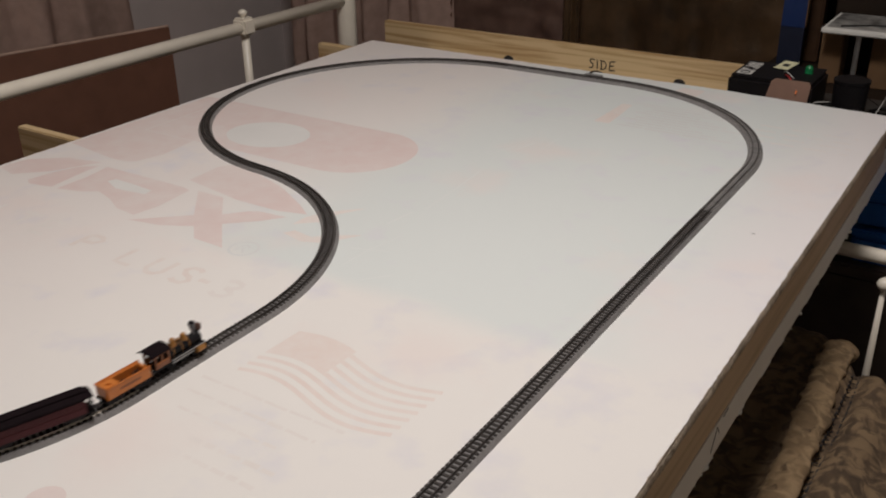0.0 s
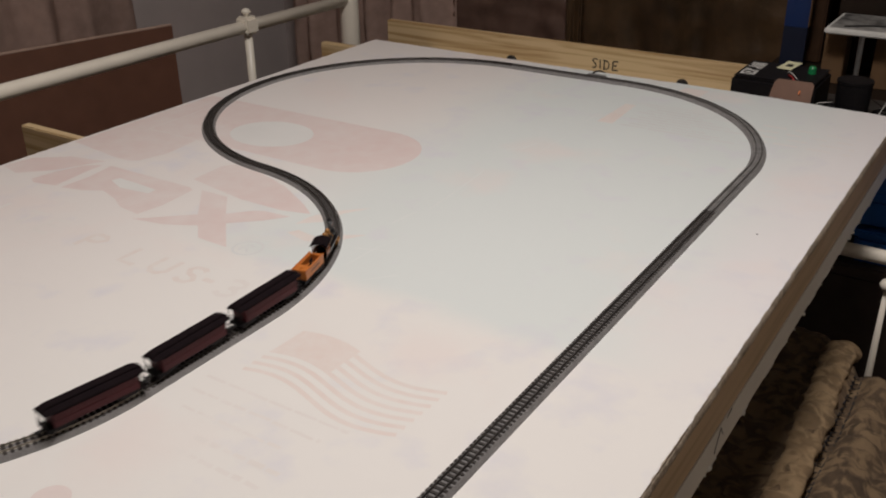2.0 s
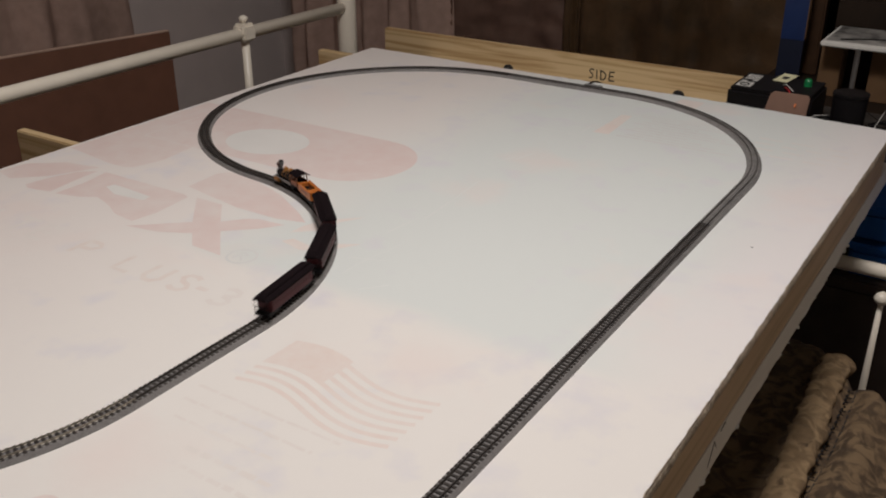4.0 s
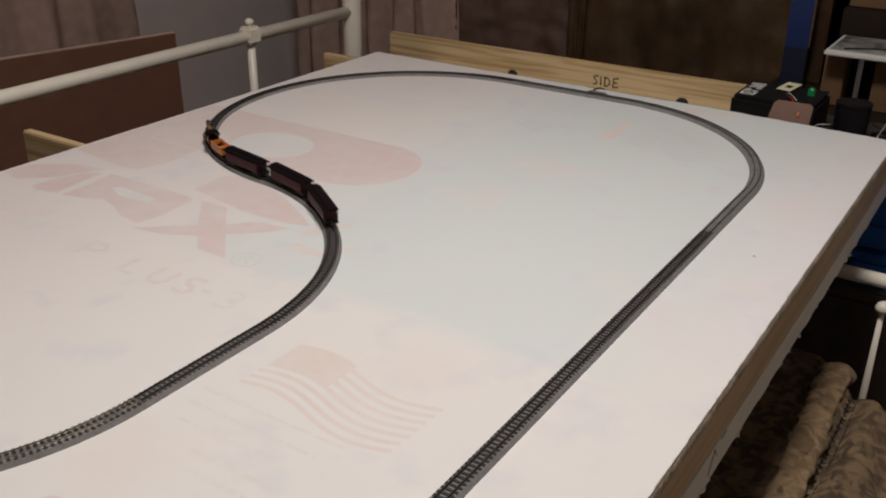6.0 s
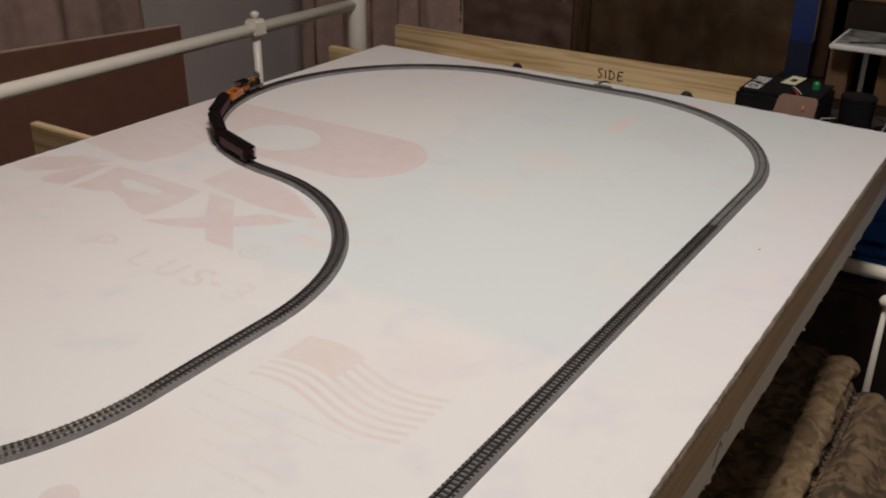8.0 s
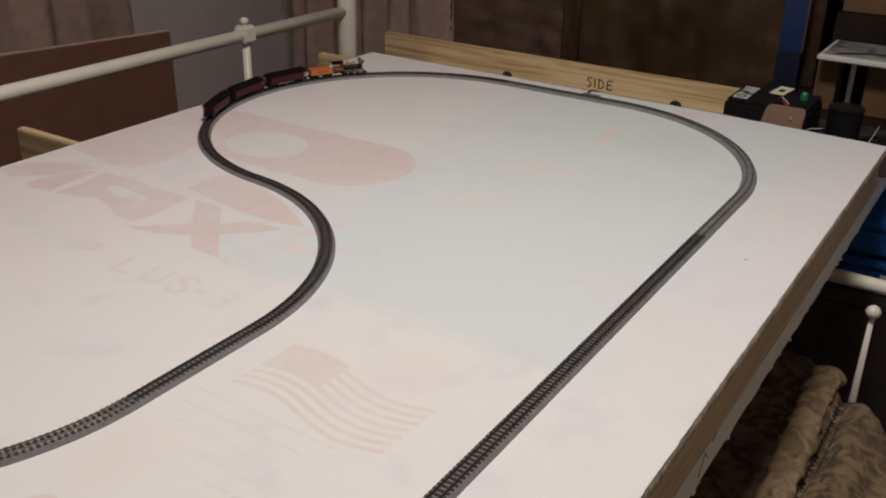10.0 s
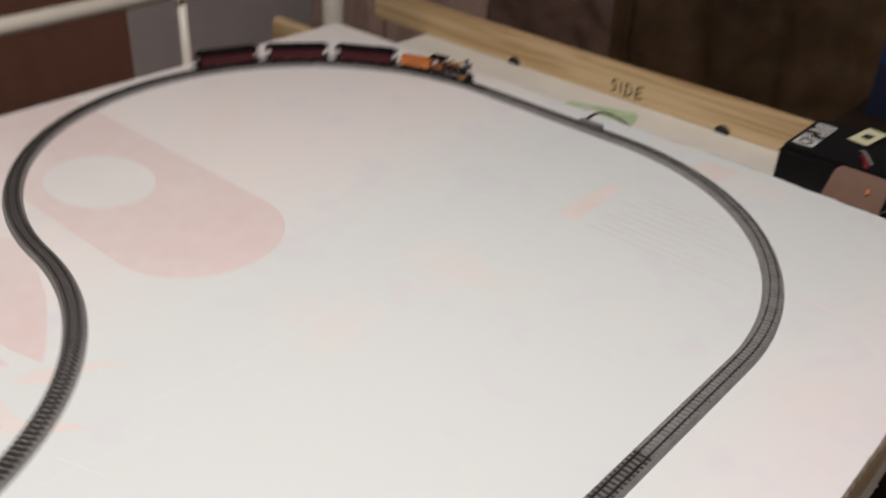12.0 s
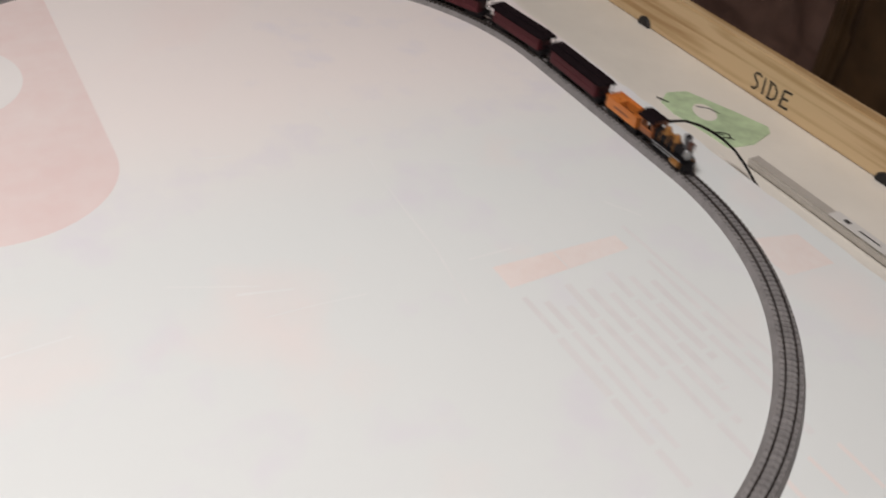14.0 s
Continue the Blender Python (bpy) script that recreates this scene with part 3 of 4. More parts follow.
# light on the film's creases, painted as thin pale ribbons
for k, run in enumerate(([(-0.768, 1.39), (-0.682, 1.394), (-0.594, 1.388)],
    [(-0.594, 1.388), (-0.512, 1.387), (-0.435, 1.377)],
    [(-0.487, 1.406), (-0.487, 1.449)],
    [(-0.483, 1.223), (-0.482, 1.264), (-0.479, 1.307)],
    [(-0.72, 1.24), (-0.715, 1.272)],
    [(-0.517, 1.211), (-0.507, 1.255)],
    [(-0.644, 1.437), (-0.618, 1.49)],
    [(-0.516, 1.572), (-0.484, 1.592)],
    [(-0.506, 0.913), (-0.51, 0.99), (-0.518, 1.086)],
    [(-0.497, 0.703), (-0.494, 0.76), (-0.482, 0.822)],
    [(-0.519, 0.749), (-0.47, 0.766)],
    [(-0.524, 0.84), (-0.517, 0.893)],
    [(-0.547, 1.162), (-0.52, 1.232)],
    [(-0.451, 0.681), (-0.423, 0.714)])):
    ribbon("crease_glint", run, 0.0010 + 0.0005 * (k % 3), CREASE_GLINT)
flat("speck", ellipse(-0.072, 1.072, 0.0022, 0.0014, 10), MARKER)

# ---- track ----
CA, CC = Vector((-0.5308, 1.2931)), Vector((-0.8572, 0.5413))
R, RB, RC = 0.381, 0.386, 0.366
CB = CC + Vector((0.0793, 0.9969)) * (RB + RC)
gap = CA - CB
lean = (RB - R) / gap.length
nrm = gap.normalized() * lean + Vector((-gap.y, gap.x)).normalized() * math.sqrt(1 - lean * lean)
ANG1 = math.atan2(nrm.y, nrm.x)
toC = CC - CB
ANG2 = math.atan2(toC.y, toC.x) % math.tau
R0, Y0, XS = 0.315, 0.360, -0.4915


def line_run(a, b):
    a, b = Vector(a), Vector(b)
    return ((b - a).length, lambda s: (a + (b - a).normalized() * s, math.atan2(b.y - a.y, b.x - a.x)))


def arc_run(c, r, a0, a1):
    c = Vector(c)
    sgn = 1 if a1 > a0 else -1
    return (abs(a1 - a0) * r, lambda s: (c + Vector((math.cos(a0 + sgn * s / r), math.sin(a0 + sgn * s / r))) * r, a0 + sgn * s / r + sgn * math.pi / 2))


RUNS = [
    line_run((-1.06, Y0 - R0), (XS - R0, Y0 - R0)),
    arc_run((XS - R0, Y0), R0, -math.pi / 2, 0),
    line_run((XS, Y0), (CC.x + RC, CC.y)),
    arc_run(CC, RC, 0, ANG2 - math.pi),
    arc_run(CB, RB, ANG2, ANG1),
    line_run(CB + nrm * RB, CA + nrm * R),
    arc_run(CA, R, ANG1, 0),
    line_run((CA.x + R, CA.y), (CA.x + R, 1.104)),
    line_run((CA.x + R, 1.104), (CA.x + R, -0.55)),
]
S0 = RUNS[0][0] + RUNS[1][0]


def at_s(s):
    """Plan point and heading at s metres along the track from its first bend's end."""
    s += S0
    for L, f in RUNS:
        if s <= L or f is RUNS[-1][1]:
            return f(max(s, 0))
        s -= L


HB, HT, ZT = 0.0125, 0.0093, Z + 0.0052
ZR = Z + 0.0082


def sweep(s0, s1, profile, step=0.006):
    bm = bmesh.new()
    n = max(2, int((s1 - s0) / step))
    rings = []
    for i in range(n + 1):
        p, h = at_s(s0 + (s1 - s0) * i / n)
        side = Vector((math.sin(h), -math.cos(h)))
        rings.append([bm.verts.new((p.x + side.x * o, p.y + side.y * o, z)) for o, z in profile])
    m = len(profile)
    for u, w in zip(rings, rings[1:]):
        for k in range(m):
            bm.faces.new((u[k], w[k], w[(k + 1) % m], u[(k + 1) % m]))
    bm.faces.new(rings[0])
    bm.faces.new(rings[-1][::-1])
    bmesh.ops.recalc_face_normals(bm, faces=bm.faces)
    return bm


tie_bm = box(-0.00165, 0.00165, -0.0090, 0.0090, -0.0008, 0.0009, 0.0003, seg=1)
tie_mesh = {}
for key, m in (("dark", TIE_DARK), ("worn", TIE_WORN), ("grey", TIE_GREY)):
    me = bpy.data.meshes.new("tie")
    tie_bm.to_mesh(me)
    me.materials.append(m)
    tie_mesh[key] = me
PITCH = 0.0065
s = -S0
bounds = [-S0]
acc = -S0
for i, (L, f) in enumerate(RUNS):
    n = max(1, round(L / 0.2))
    for k in range(n):
        bounds.append(acc + L * (k + 1) / n)
    acc += L
GREY_FROM, GREY_TO = sum(r[0] for r in RUNS[2:5]), sum(r[0] for r in RUNS[2:8])
for a, b in zip(bounds, bounds[1:]):
    p, h = at_s((a + b) / 2)
    h0, h1 = at_s(a + 0.002)[1], at_s(b - 0.002)[1]
    bent = abs((h1 - h0 + math.pi) % math.tau - math.pi) > 0.05
    old = GREY_FROM - 0.01 < (a + b) / 2 < GREY_TO + 0.01
    piece = empty("curved_track" if bent else "straight_track")
    tagged(piece, ("curved" if bent else "straight") + (" grey-roadbed model track with weathered grey ties" if old else " grey-roadbed model track with dark brown ties"), "track", "track sections of the loop")
    part("roadbed", sweep(a + 0.0002, b - 0.0002, [(-HB, Z), (-HB + 0.0005, Z + 0.0012), (-HT, ZT), (HT, ZT), (HB - 0.0005, Z + 0.0012), (HB, Z)]), ROADBED, piece)
    # gleam put into the metal: bright on the near bend, a dark copy elsewhere
    for g in (-0.0048, 0.0048):
        part("rail", sweep(a + 0.0001, b - 0.0001, [(g - 0.0009, ZT + 0.0008), (g - 0.0004, ZT + 0.0013), (g - 0.0005, ZR), (g + 0.0005, ZR), (g + 0.0004, ZT + 0.0013), (g + 0.0009, ZT + 0.0008)]), RAIL if b < 0.02 else RAIL_DARK, piece)
    n = int((b - a) / PITCH)
    for k in range(n):
        q, hq = at_s(a + (k + 0.5) * (b - a) / n)
        t = new("tie", tie_mesh["grey" if old else "worn" if 0 < (a + b) / 2 < 0.19 else "dark"])
        t.parent = piece
        t.matrix_basis = pose(q.x, q.y, ZT + 0.0004, 0, 0, math.degrees(hq))

# feeder connector with its leads
feed = empty("track_connector")
tagged(feed, "grey plastic feeder connector clipped to the track with black wire", "connector")
fp, fh = at_s(sum(r[0] for r in RUNS[2:5]) + RUNS[5][0] * 0.74)
fm = pose(fp.x, fp.y, Z, 0, 0, math.degrees(fh))
part("shell", turned(box(-0.021, 0.021, 0.0095, 0.0225, 0.0, 0.0078, 0.002), fm), TRACKPAD, feed)
lead = [Vector(p) for p in ((-0.612, 1.700, 0.7545), (-0.6155, 1.730, 0.7530), (-0.6165, 1.757, 0.7475), (-0.6155, 1.780, 0.7380), (-0.6135, 1.800, 0.7270), (-0.608, 1.818, 0.7150), (-0.598, 1.830, 0.7040), (-0.582, 1.836, 0.6920), (-0.562, 1.835, 0.6820), (-0.540, 1.832, 0.6745))]
part("wire", tube(lead, 0.0016, 8), BLACK, feed, "thin black wire curling off the connector", smooth=True)
scr = empty("marker_scribble")
tagged(scr, "short black marker scribble on the lower board's edge", "writing")
for run in ([(0.716, 0.641), (0.731, 0.667)], [(0.731, 0.667), (0.742, 0.652)], [(0.752, 0.6675), (0.768, 0.6705)]):
    bm = tube([(-0.0012, y, z) for y, z in run], 0.0007, 6)
    part("stroke", bm, MARKER, scr)

# green tape and a grey bar on the lower sheet
tape = empty("masking_tape")
tagged(tape, "strip of green masking tape with marker strokes on the lower board", "tape")
part("strip", prism([(-0.786, 1.890), (-0.768, 1.866), (-0.735, 1.862), (-0.697, 1.868), (-0.643, 1.872), (-0.638, 1.910), (-0.652, 1.950), (-0.665, 1.959), (-0.712, 1.944), (-0.779, 1.919)], ZL, ZL + 0.0012), GREENTAPE, tape)
part("pale_spot", prism([(-0.724 + 0.021 * math.cos(k * math.tau / 18) - 0.006 * math.sin(k * math.tau / 18), 1.903 + 0.016 * math.sin(k * math.tau / 18)) for k in range(18)], ZL + 0.0013, ZL + 0.0016), LOWER, tape, "pale worn spot")
for run in ([(-0.741, 1.902), (-0.730, 1.915), (-0.714, 1.919)], [(-0.678, 1.884), (-0.668, 1.894), (-0.660, 1.891), (-0.665, 1.882), (-0.655, 1.893)], [(-0.683, 1.878), (-0.668, 1.886)], [(-0.780, 1.868), (-0.762, 1.874)]):
    bm = tube([(x, y, 0) for x, y in run], 0.0014, 6)
    bmesh.ops.scale(bm, vec=(1, 1, 0.2), verts=bm.verts)
    part("marker_stroke", turned(bm, Matrix.Translation((0, 0, ZL + 0.0016))), MARKER, tape)
bar = empty("plastic_tube")
tagged(bar, "dull clear plastic tube with a white label behind the foam board", "tube")
part("body", box(-0.605, -0.382, 1.864, 1.882, ZL, ZL + 0.012, 0.003), GREYBAR, bar)
part("label", box(-0.478, -0.398, 1.865, 1.881, ZL + 0.0122, ZL + 0.0130), LABEL, bar, "white paper label")
part("label_bar", box(-0.440, -0.412, 1.8715, 1.8735, ZL + 0.0131, ZL + 0.0135), MARKER, bar)
part("label_bar", box(-0.462, -0.454, 1.871, 1.876, ZL + 0.0131, ZL + 0.0135), MARKER, bar)

# ---- train ----
def wheelset(r, parent, x, name="wheelset", spokes=0, material=BLACK):
    bm = bmesh.new()
    for s in (-1, 1):
        tube([(0, s * 0.0036, 0), (0, s * 0.0052, 0)], r, 20, bm)
        tube([(0, s * 0.0036, 0), (0, s * 0.0040, 0)], r + 0.0006, 20, bm)
        for k in range(spokes):
            a = k * math.tau / spokes
            tube([(math.cos(a) * r * 0.2, s * 0.0054, math.sin(a) * r * 0.2), (math.cos(a) * r * 0.85, s * 0.0054, math.sin(a) * r * 0.85)], 0.0004, 5, bm)
    tube([(0, -0.0052, 0), (0, 0.0052, 0)], 0.0008, 8, bm)
    ob = part(name, bm, material, parent)
    ob.matrix_basis = pose(x, 0, r)
    return ob


def truck(parent, x, base, r=0.0027):
    t = part("truck", box(x - base / 2 - 0.003, x + base / 2 + 0.003, -0.0062, -0.0054, 0.0016, 0.0048, 0.0004), BLACK, parent)
    bm = box(x - base / 2 - 0.003, x + base / 2 + 0.003, 0.0054, 0.0062, 0.0016, 0.0048, 0.0004)
    box(x - 0.0022, x + 0.0022, -0.0056, 0.0056, 0.003, 0.0056, 0.0003, bm)
    part("side_frame", bm, BLACK, t)
    for d in (-base / 2, base / 2):
        wheelset(r, t, x + d)
    return t


def coupler(parent, x, way):
    part("coupler", box(min(x, x + way * 0.009), max(x, x + way * 0.009), -0.0013, 0.0013, 0.0036, 0.0056, 0.0003), COUPLE, parent)


def coach():
    ob = empty("passenger_coach")
    tagged(ob, "maroon model passenger coach with black roof and open end platforms", "train coach", "coaches of the model train")
    hl, hw = 0.0455, 0.0086
    part("underframe", box(-0.0535, 0.0535, -0.0080, 0.0080, 0.0052, 0.0068, 0.0004), BLACK, ob)
    part("body", box(-hl, hl, -hw, hw, 0.0062, 0.0205, 0.0006), COACH, ob)
    for s in (-1, 1):
        for k in range(13):
            x = -0.0405 + k * 0.00675
            part("window", box(x - 0.0021, x + 0.0021, min(s * hw, s * (hw + 0.0002)), max(s * hw, s * (hw + 0.0002)), 0.0132, 0.0182), GLASSY, ob)
        part("belt_rail", box(-hl, hl, min(s * hw, s * (hw + 0.0004)), max(s * hw, s * (hw + 0.0004)), 0.0120, 0.0126), COACH, ob)
        part("letter_board", box(-hl, hl, min(s * hw, s * (hw + 0.0003)), max(s * hw, s * (hw + 0.0003)), 0.0186, 0.0202), ROOF, ob)
    # roof with a raised middle, drooping at the ends
    bm = bmesh.new()
    prof = [(-0.0098, 0.0203), (-0.0092, 0.0216), (-0.0066, 0.0229), (-0.0046, 0.0236), (-0.0046, 0.0252), (-0.0030, 0.0259), (0.0030, 0.0259), (0.0046, 0.0252), (0.0046, 0.0236), (0.0066, 0.0229), (0.0092, 0.0216), (0.0098, 0.0203)]
    rings = []
    for x, k in ((-0.0540, 0.0), (-0.0510, 0.45), (-0.0460, 1.0), (0.0460, 1.0), (0.0510, 0.45), (0.0540, 0.0)):
        rings.append([bm.verts.new((x, y * (0.93 + 0.07 * k), 0.0203 + (z - 0.0203) * (0.42 + 0.58 * k))) for y, z in prof])
    for u, w in zip(rings, rings[1:]):
        for j in range(len(prof)):
            bm.faces.new((u[j], w[j], w[(j + 1) % len(prof)], u[(j + 1) % len(prof)]))
    bm.faces.new(rings[0])
    bm.faces.new(rings[-1][::-1])
    bmesh.ops.recalc_face_normals(bm, faces=bm.faces)
    part("roof", bm, ROOF, ob, "black clerestory roof")
    for e in (-1, 1):
        bm = bmesh.new()
        for y in (-0.0074, -0.003, 0.003, 0.0074):
            tube([(e * 0.0528, y, 0.0066), (e * 0.0528, y, 0.0132)], 0.00045, 6, bm)
        tube([(e * 0.0528, -0.0074, 0.0132), (e * 0.0528, 0.0074, 0.0132)], 0.0005, 6, bm)
        tube([(e * 0.0528, -0.0074, 0.0098), (e * 0.0528, 0.0074, 0.0098)], 0.0004, 6, bm)
        part("platform_railing", bm, BLACK, ob)
        for y in (-0.0076, 0.0076):
            part("roof_post", tube([(e * 0.0526, y, 0.0132), (e * 0.0526, y, 0.0208)], 0.0004, 6), BLACK, ob)
        part("platform_steps", box(min(e * 0.047, e * 0.052), max(e * 0.047, e * 0.052), -0.0086, 0.0086, 0.0028, 0.0052, 0.0004), BLACK, ob)
        part("end_door", box(min(e * hl, e * (hl + 0.0004)), max(e * hl, e * (hl + 0.0004)), -0.0026, 0.0026, 0.007, 0.0190), GLASSY, ob)
        coupler(ob, e * 0.0535, e)
        truck(ob, e * 0.034, 0.013)
    return ob


def engine():
    ob = empty("steam_locomotive")
    tagged(ob, "black old-time model steam engine with orange cab and gold trim", "locomotive")
    part("running_frame", box(-0.033, 0.026, -0.0052, 0.0052, 0.0052, 0.0082, 0.0005), BLACK, ob)
    part("running_board", box(-0.016, 0.026, -0.0082, 0.0082, 0.0098, 0.0104), BLACK, ob)
    for s in (-1, 1):
        part("board_edge", box(-0.016, 0.026, min(s * 0.0082, s * 0.0086), max(s * 0.0082, s * 0.0086), 0.0097, 0.0106), STEEL, ob, "silver running-board edge")
    part("boiler", tube([(-0.018, 0, 0.0142), (0.008, 0, 0.0142), (0.0082, 0, 0.0142), (0.024, 0, 0.0142)], [0.0058, 0.0056, 0.0052, 0.0052], 24), BLACK, ob, "black boiler", smooth=False)
    for x in (-0.010, 0.0, 0.009):
        part("boiler_band", tube([(x, 0, 0.0142), (x + 0.0009, 0, 0.0142)], 0.0060, 24), GOLD, ob)
    part("smokebox_front", tube([(0.024, 0, 0.0142), (0.0255, 0, 0.0142), (0.026, 0, 0.0142)], [0.0054, 0.0050, 0.003], 24), STEEL, ob, "silver smokebox front")
    stack = tube([(0.0195, 0, 0.0185), (0.0195, 0, 0.0215), (0.0195, 0, 0.0225), (0.0195, 0, 0.0275), (0.0195, 0, 0.0292), (0.0195, 0, 0.0300)], [0.0022, 0.0018, 0.0021, 0.0036, 0.0037, 0.0028], 18)
    part("smokestack", stack, STACK, ob, "dark grey funnel smokestack", smooth=False)
    part("stack_cap", tube([(0.0195, 0, 0.0292), (0.0195, 0, 0.0306)], [0.0035, 0.0028], 18), BLACK, ob)
    for x, h in ((0.0075, 0.0252), (-0.006, 0.0262)):
        dome = tube([(x, 0, 0.0185), (x, 0, 0.0200), (x, 0, 0.0206), (x, 0, h - 0.0022), (x, 0, h - 0.0008), (x, 0, h)], [0.0042, 0.0038, 0.0030, 0.0030, 0.0022, 0.0006], 16)
        part("dome", dome, GOLD, ob, "gold steam dome", smooth=True)
    part("bell", tube([(0.0008, 0, 0.0196), (0.0008, 0, 0.0215), (0.0008, 0, 0.0226), (0.0008, 0, 0.0236)], [0.0006, 0.0021, 0.0016, 0.0004], 12), GOLD, ob, "gold bell")
    part("headlamp", box(0.0235, 0.0285, -0.0026, 0.0026, 0.0206, 0.0262, 0.0005), LAMPBOX, ob, "dark brown box headlamp")
    part("lamp_lens", tube([(0.0284, 0, 0.0234), (0.0289, 0, 0.0234)], 0.0019, 14), STEEL, ob)
    part("lamp_bracket", box(0.0225, 0.0275, -0.0016, 0.0016, 0.0192, 0.0208), BLACK, ob)
    # cab with open windows, made of walls
    for s in (-1, 1):
        y0, y1 = min(s * 0.0076, s * 0.0084), max(s * 0.0076, s * 0.0084)
        bm = box(-0.0345, -0.0175, y0, y1, 0.0098, 0.0158, 0.0002)
        for xa, xb in ((-0.0345, -0.0325), (-0.0268, -0.0252), (-0.0195, -0.0175)):
            box(xa, xb, y0, y1, 0.0156, 0.0222, bm=bm)
        box(-0.0345, -0.0175, y0, y1, 0.0220, 0.0238, bm=bm)
        part("cab_side", bm, CABWOOD, ob, "orange-brown cab side with windows")
        part("cab_stripe", box(-0.0340, -0.0180, min(s * 0.0084, s * 0.0087), max(s * 0.0084, s * 0.0087), 0.0148, 0.0154), ORANGE, ob)
    bm = box(-0.0180, -0.0172, -0.0076, 0.0076, 0.0098, 0.0160)
    box(-0.0180, -0.0172, -0.0076, 0.0076, 0.0216, 0.0246, bm=bm)
    for y in (-0.0068, 0.0068):
        box(-0.0180, -0.0172, y - 0.0008, y + 0.0008, 0.0160, 0.0216, bm=bm)
    part("cab_front", bm, CABWOOD, ob)
    bm = bmesh.new()
    rings = []
    for x in (-0.0395, -0.0390, -0.0160, -0.0155):
        rings.append([bm.verts.new((x, y, z + dz)) for dz in (0.0, 0.0009) for y, z in ((-0.0098, 0.0232), (-0.006, 0.0254), (0, 0.0264), (0.006, 0.0254), (0.0098, 0.0232))[::1 if dz == 0 else -1]])
    for u, w in zip(rings, rings[1:]):
        for j in range(10):
            bm.faces.new((u[j], w[j], w[(j + 1) % 10], u[(j + 1) % 10]))
    bm.faces.new(rings[0])
    bm.faces.new(rings[-1][::-1])
    bmesh.ops.recalc_face_normals(bm, faces=bm.faces)
    part("cab_roof", bm, ROOF, ob, "black arched cab roof")
    part("cab_floor", box(-0.0365, -0.0170, -0.0076, 0.0076, 0.0084, 0.0098), BLACK, ob)
    for s in (-1, 1):
        cyl = tube([(0.0145, s * 0.0076, 0.0062), (0.0245, s * 0.0076, 0.0062)], 0.0030, 16)
        part("cylinder", cyl, GOLD, ob, "gold steam cylinder")
        part("main_rod", box(-0.0135, 0.0155, min(s * 0.0062, s * 0.0068), max(s * 0.0062, s * 0.0068), 0.0058, 0.0068), STEEL, ob, "silver rod")
    bm = bmesh.new()
    for k in range(9):
        y = -0.0064 + k * 0.0016
        tube([(0.0285, y * 0.95, 0.0072), (0.0360 - abs(y) * 0.9, y * 0.75, 0.0014)], 0.0006, 6, bm)
    box(0.0262, 0.0290, -0.0080, 0.0080, 0.0066, 0.0084, 0.0003, bm)
    box(0.0270, 0.0300, -0.0066, 0.0066, 0.0014, 0.0024, 0.0003, bm)
    part("pilot", bm, BLACK, ob, "black slatted pilot")
    drivers = [wheelset(0.0066, ob, x, "driving_wheels", 10, BLACK) for x in (-0.0130, 0.0015)]
    for x in (0.0150, 0.0245):
        wheelset(0.0030, ob, x)
    coupler(ob, -0.0365, -1)
    return ob, drivers


def tender():
    ob = empty("tender")
    tagged(ob, "orange-yellow model tender with a black coal bunker opening", "tender")
    part("underframe", box(-0.0255, 0.0255, -0.0078, 0.0078, 0.0054, 0.0072, 0.0004), BLACK, ob)
    bm = bmesh.new()
    for s in (-1, 1):
        box(-0.0235, 0.0235, min(s * 0.0056, s * 0.0084), max(s * 0.0056, s * 0.0084), 0.0072, 0.0178, 0.0006, bm)
    box(-0.0235, -0.0075, -0.0058, 0.0058, 0.0072, 0.0176, 0.0006, bm)
    box(-0.0080, 0.0235, -0.0058, 0.0058, 0.0072, 0.0095, bm=bm)
    box(0.0195, 0.0235, -0.0058, 0.0058, 0.0072, 0.0176, 0.0006, bm)
    part("tank", bm, ORANGE, ob, "orange-yellow tank")
    bm = bmesh.new()
    for s in (-1, 1):
        box(-0.0240, 0.0240, min(s * 0.0078, s * 0.0089), max(s * 0.0078, s * 0.0089), 0.0174, 0.0190, 0.0004, bm)
    box(-0.0242, -0.0230, -0.0086, 0.0086, 0.0174, 0.0190, 0.0003, bm)
    part("coaming", bm, ORANGE, ob)
    rr = random.Random(9)
    bm = bmesh.new()
    for k in range(70):
        own = bmesh.new()
        bmesh.ops.create_icosphere(own, subdivisions=1, radius=rr.uniform(0.0008, 0.0016))
        turned(own, Matrix.Translation((rr.uniform(-0.006, 0.018), rr.uniform(-0.0046, 0.0046), 0.0100 + rr.uniform(0, 0.0030))))
        join(bm, own)
    part("coal", bm, BLACK, ob, "black coal load")
    part("filler_hatch", tube([(-0.0155, 0, 0.0176), (-0.0155, 0, 0.0188)], 0.0024, 14), ORANGE, ob)
    for s in (-1, 1):
        part("side_letters", box(-0.010, 0.012, min(s * 0.0084, s * 0.0086), max(s * 0.0084, s * 0.0086), 0.0118, 0.0140), CABWOOD, ob)
    for e in (-1, 1):
        truck(ob, e * 0.0145, 0.0115)
        coupler(ob, e * 0.0255, e)
    return ob


def grown(ob, long, wide, tall):
    """Sets the length, width and height of a vehicle; its wheels keep their size."""
    for o in ob.children_recursive:
        if "wheel" in o.name:
            o.location.x *= long
        elif o.data.users == 1:
            o.data.transform(Matrix.Diagonal((long, wide, tall, 1)))
    return ob


ENGINE, DRIVERS = engine()
grown(ENGINE, 1.12, 1.14, 1.20)
TENDER = grown(tender(), 1.12, 1.14, 1.17)
COACHES = [grown(coach(), 0.99, 1.20, 1.20)]
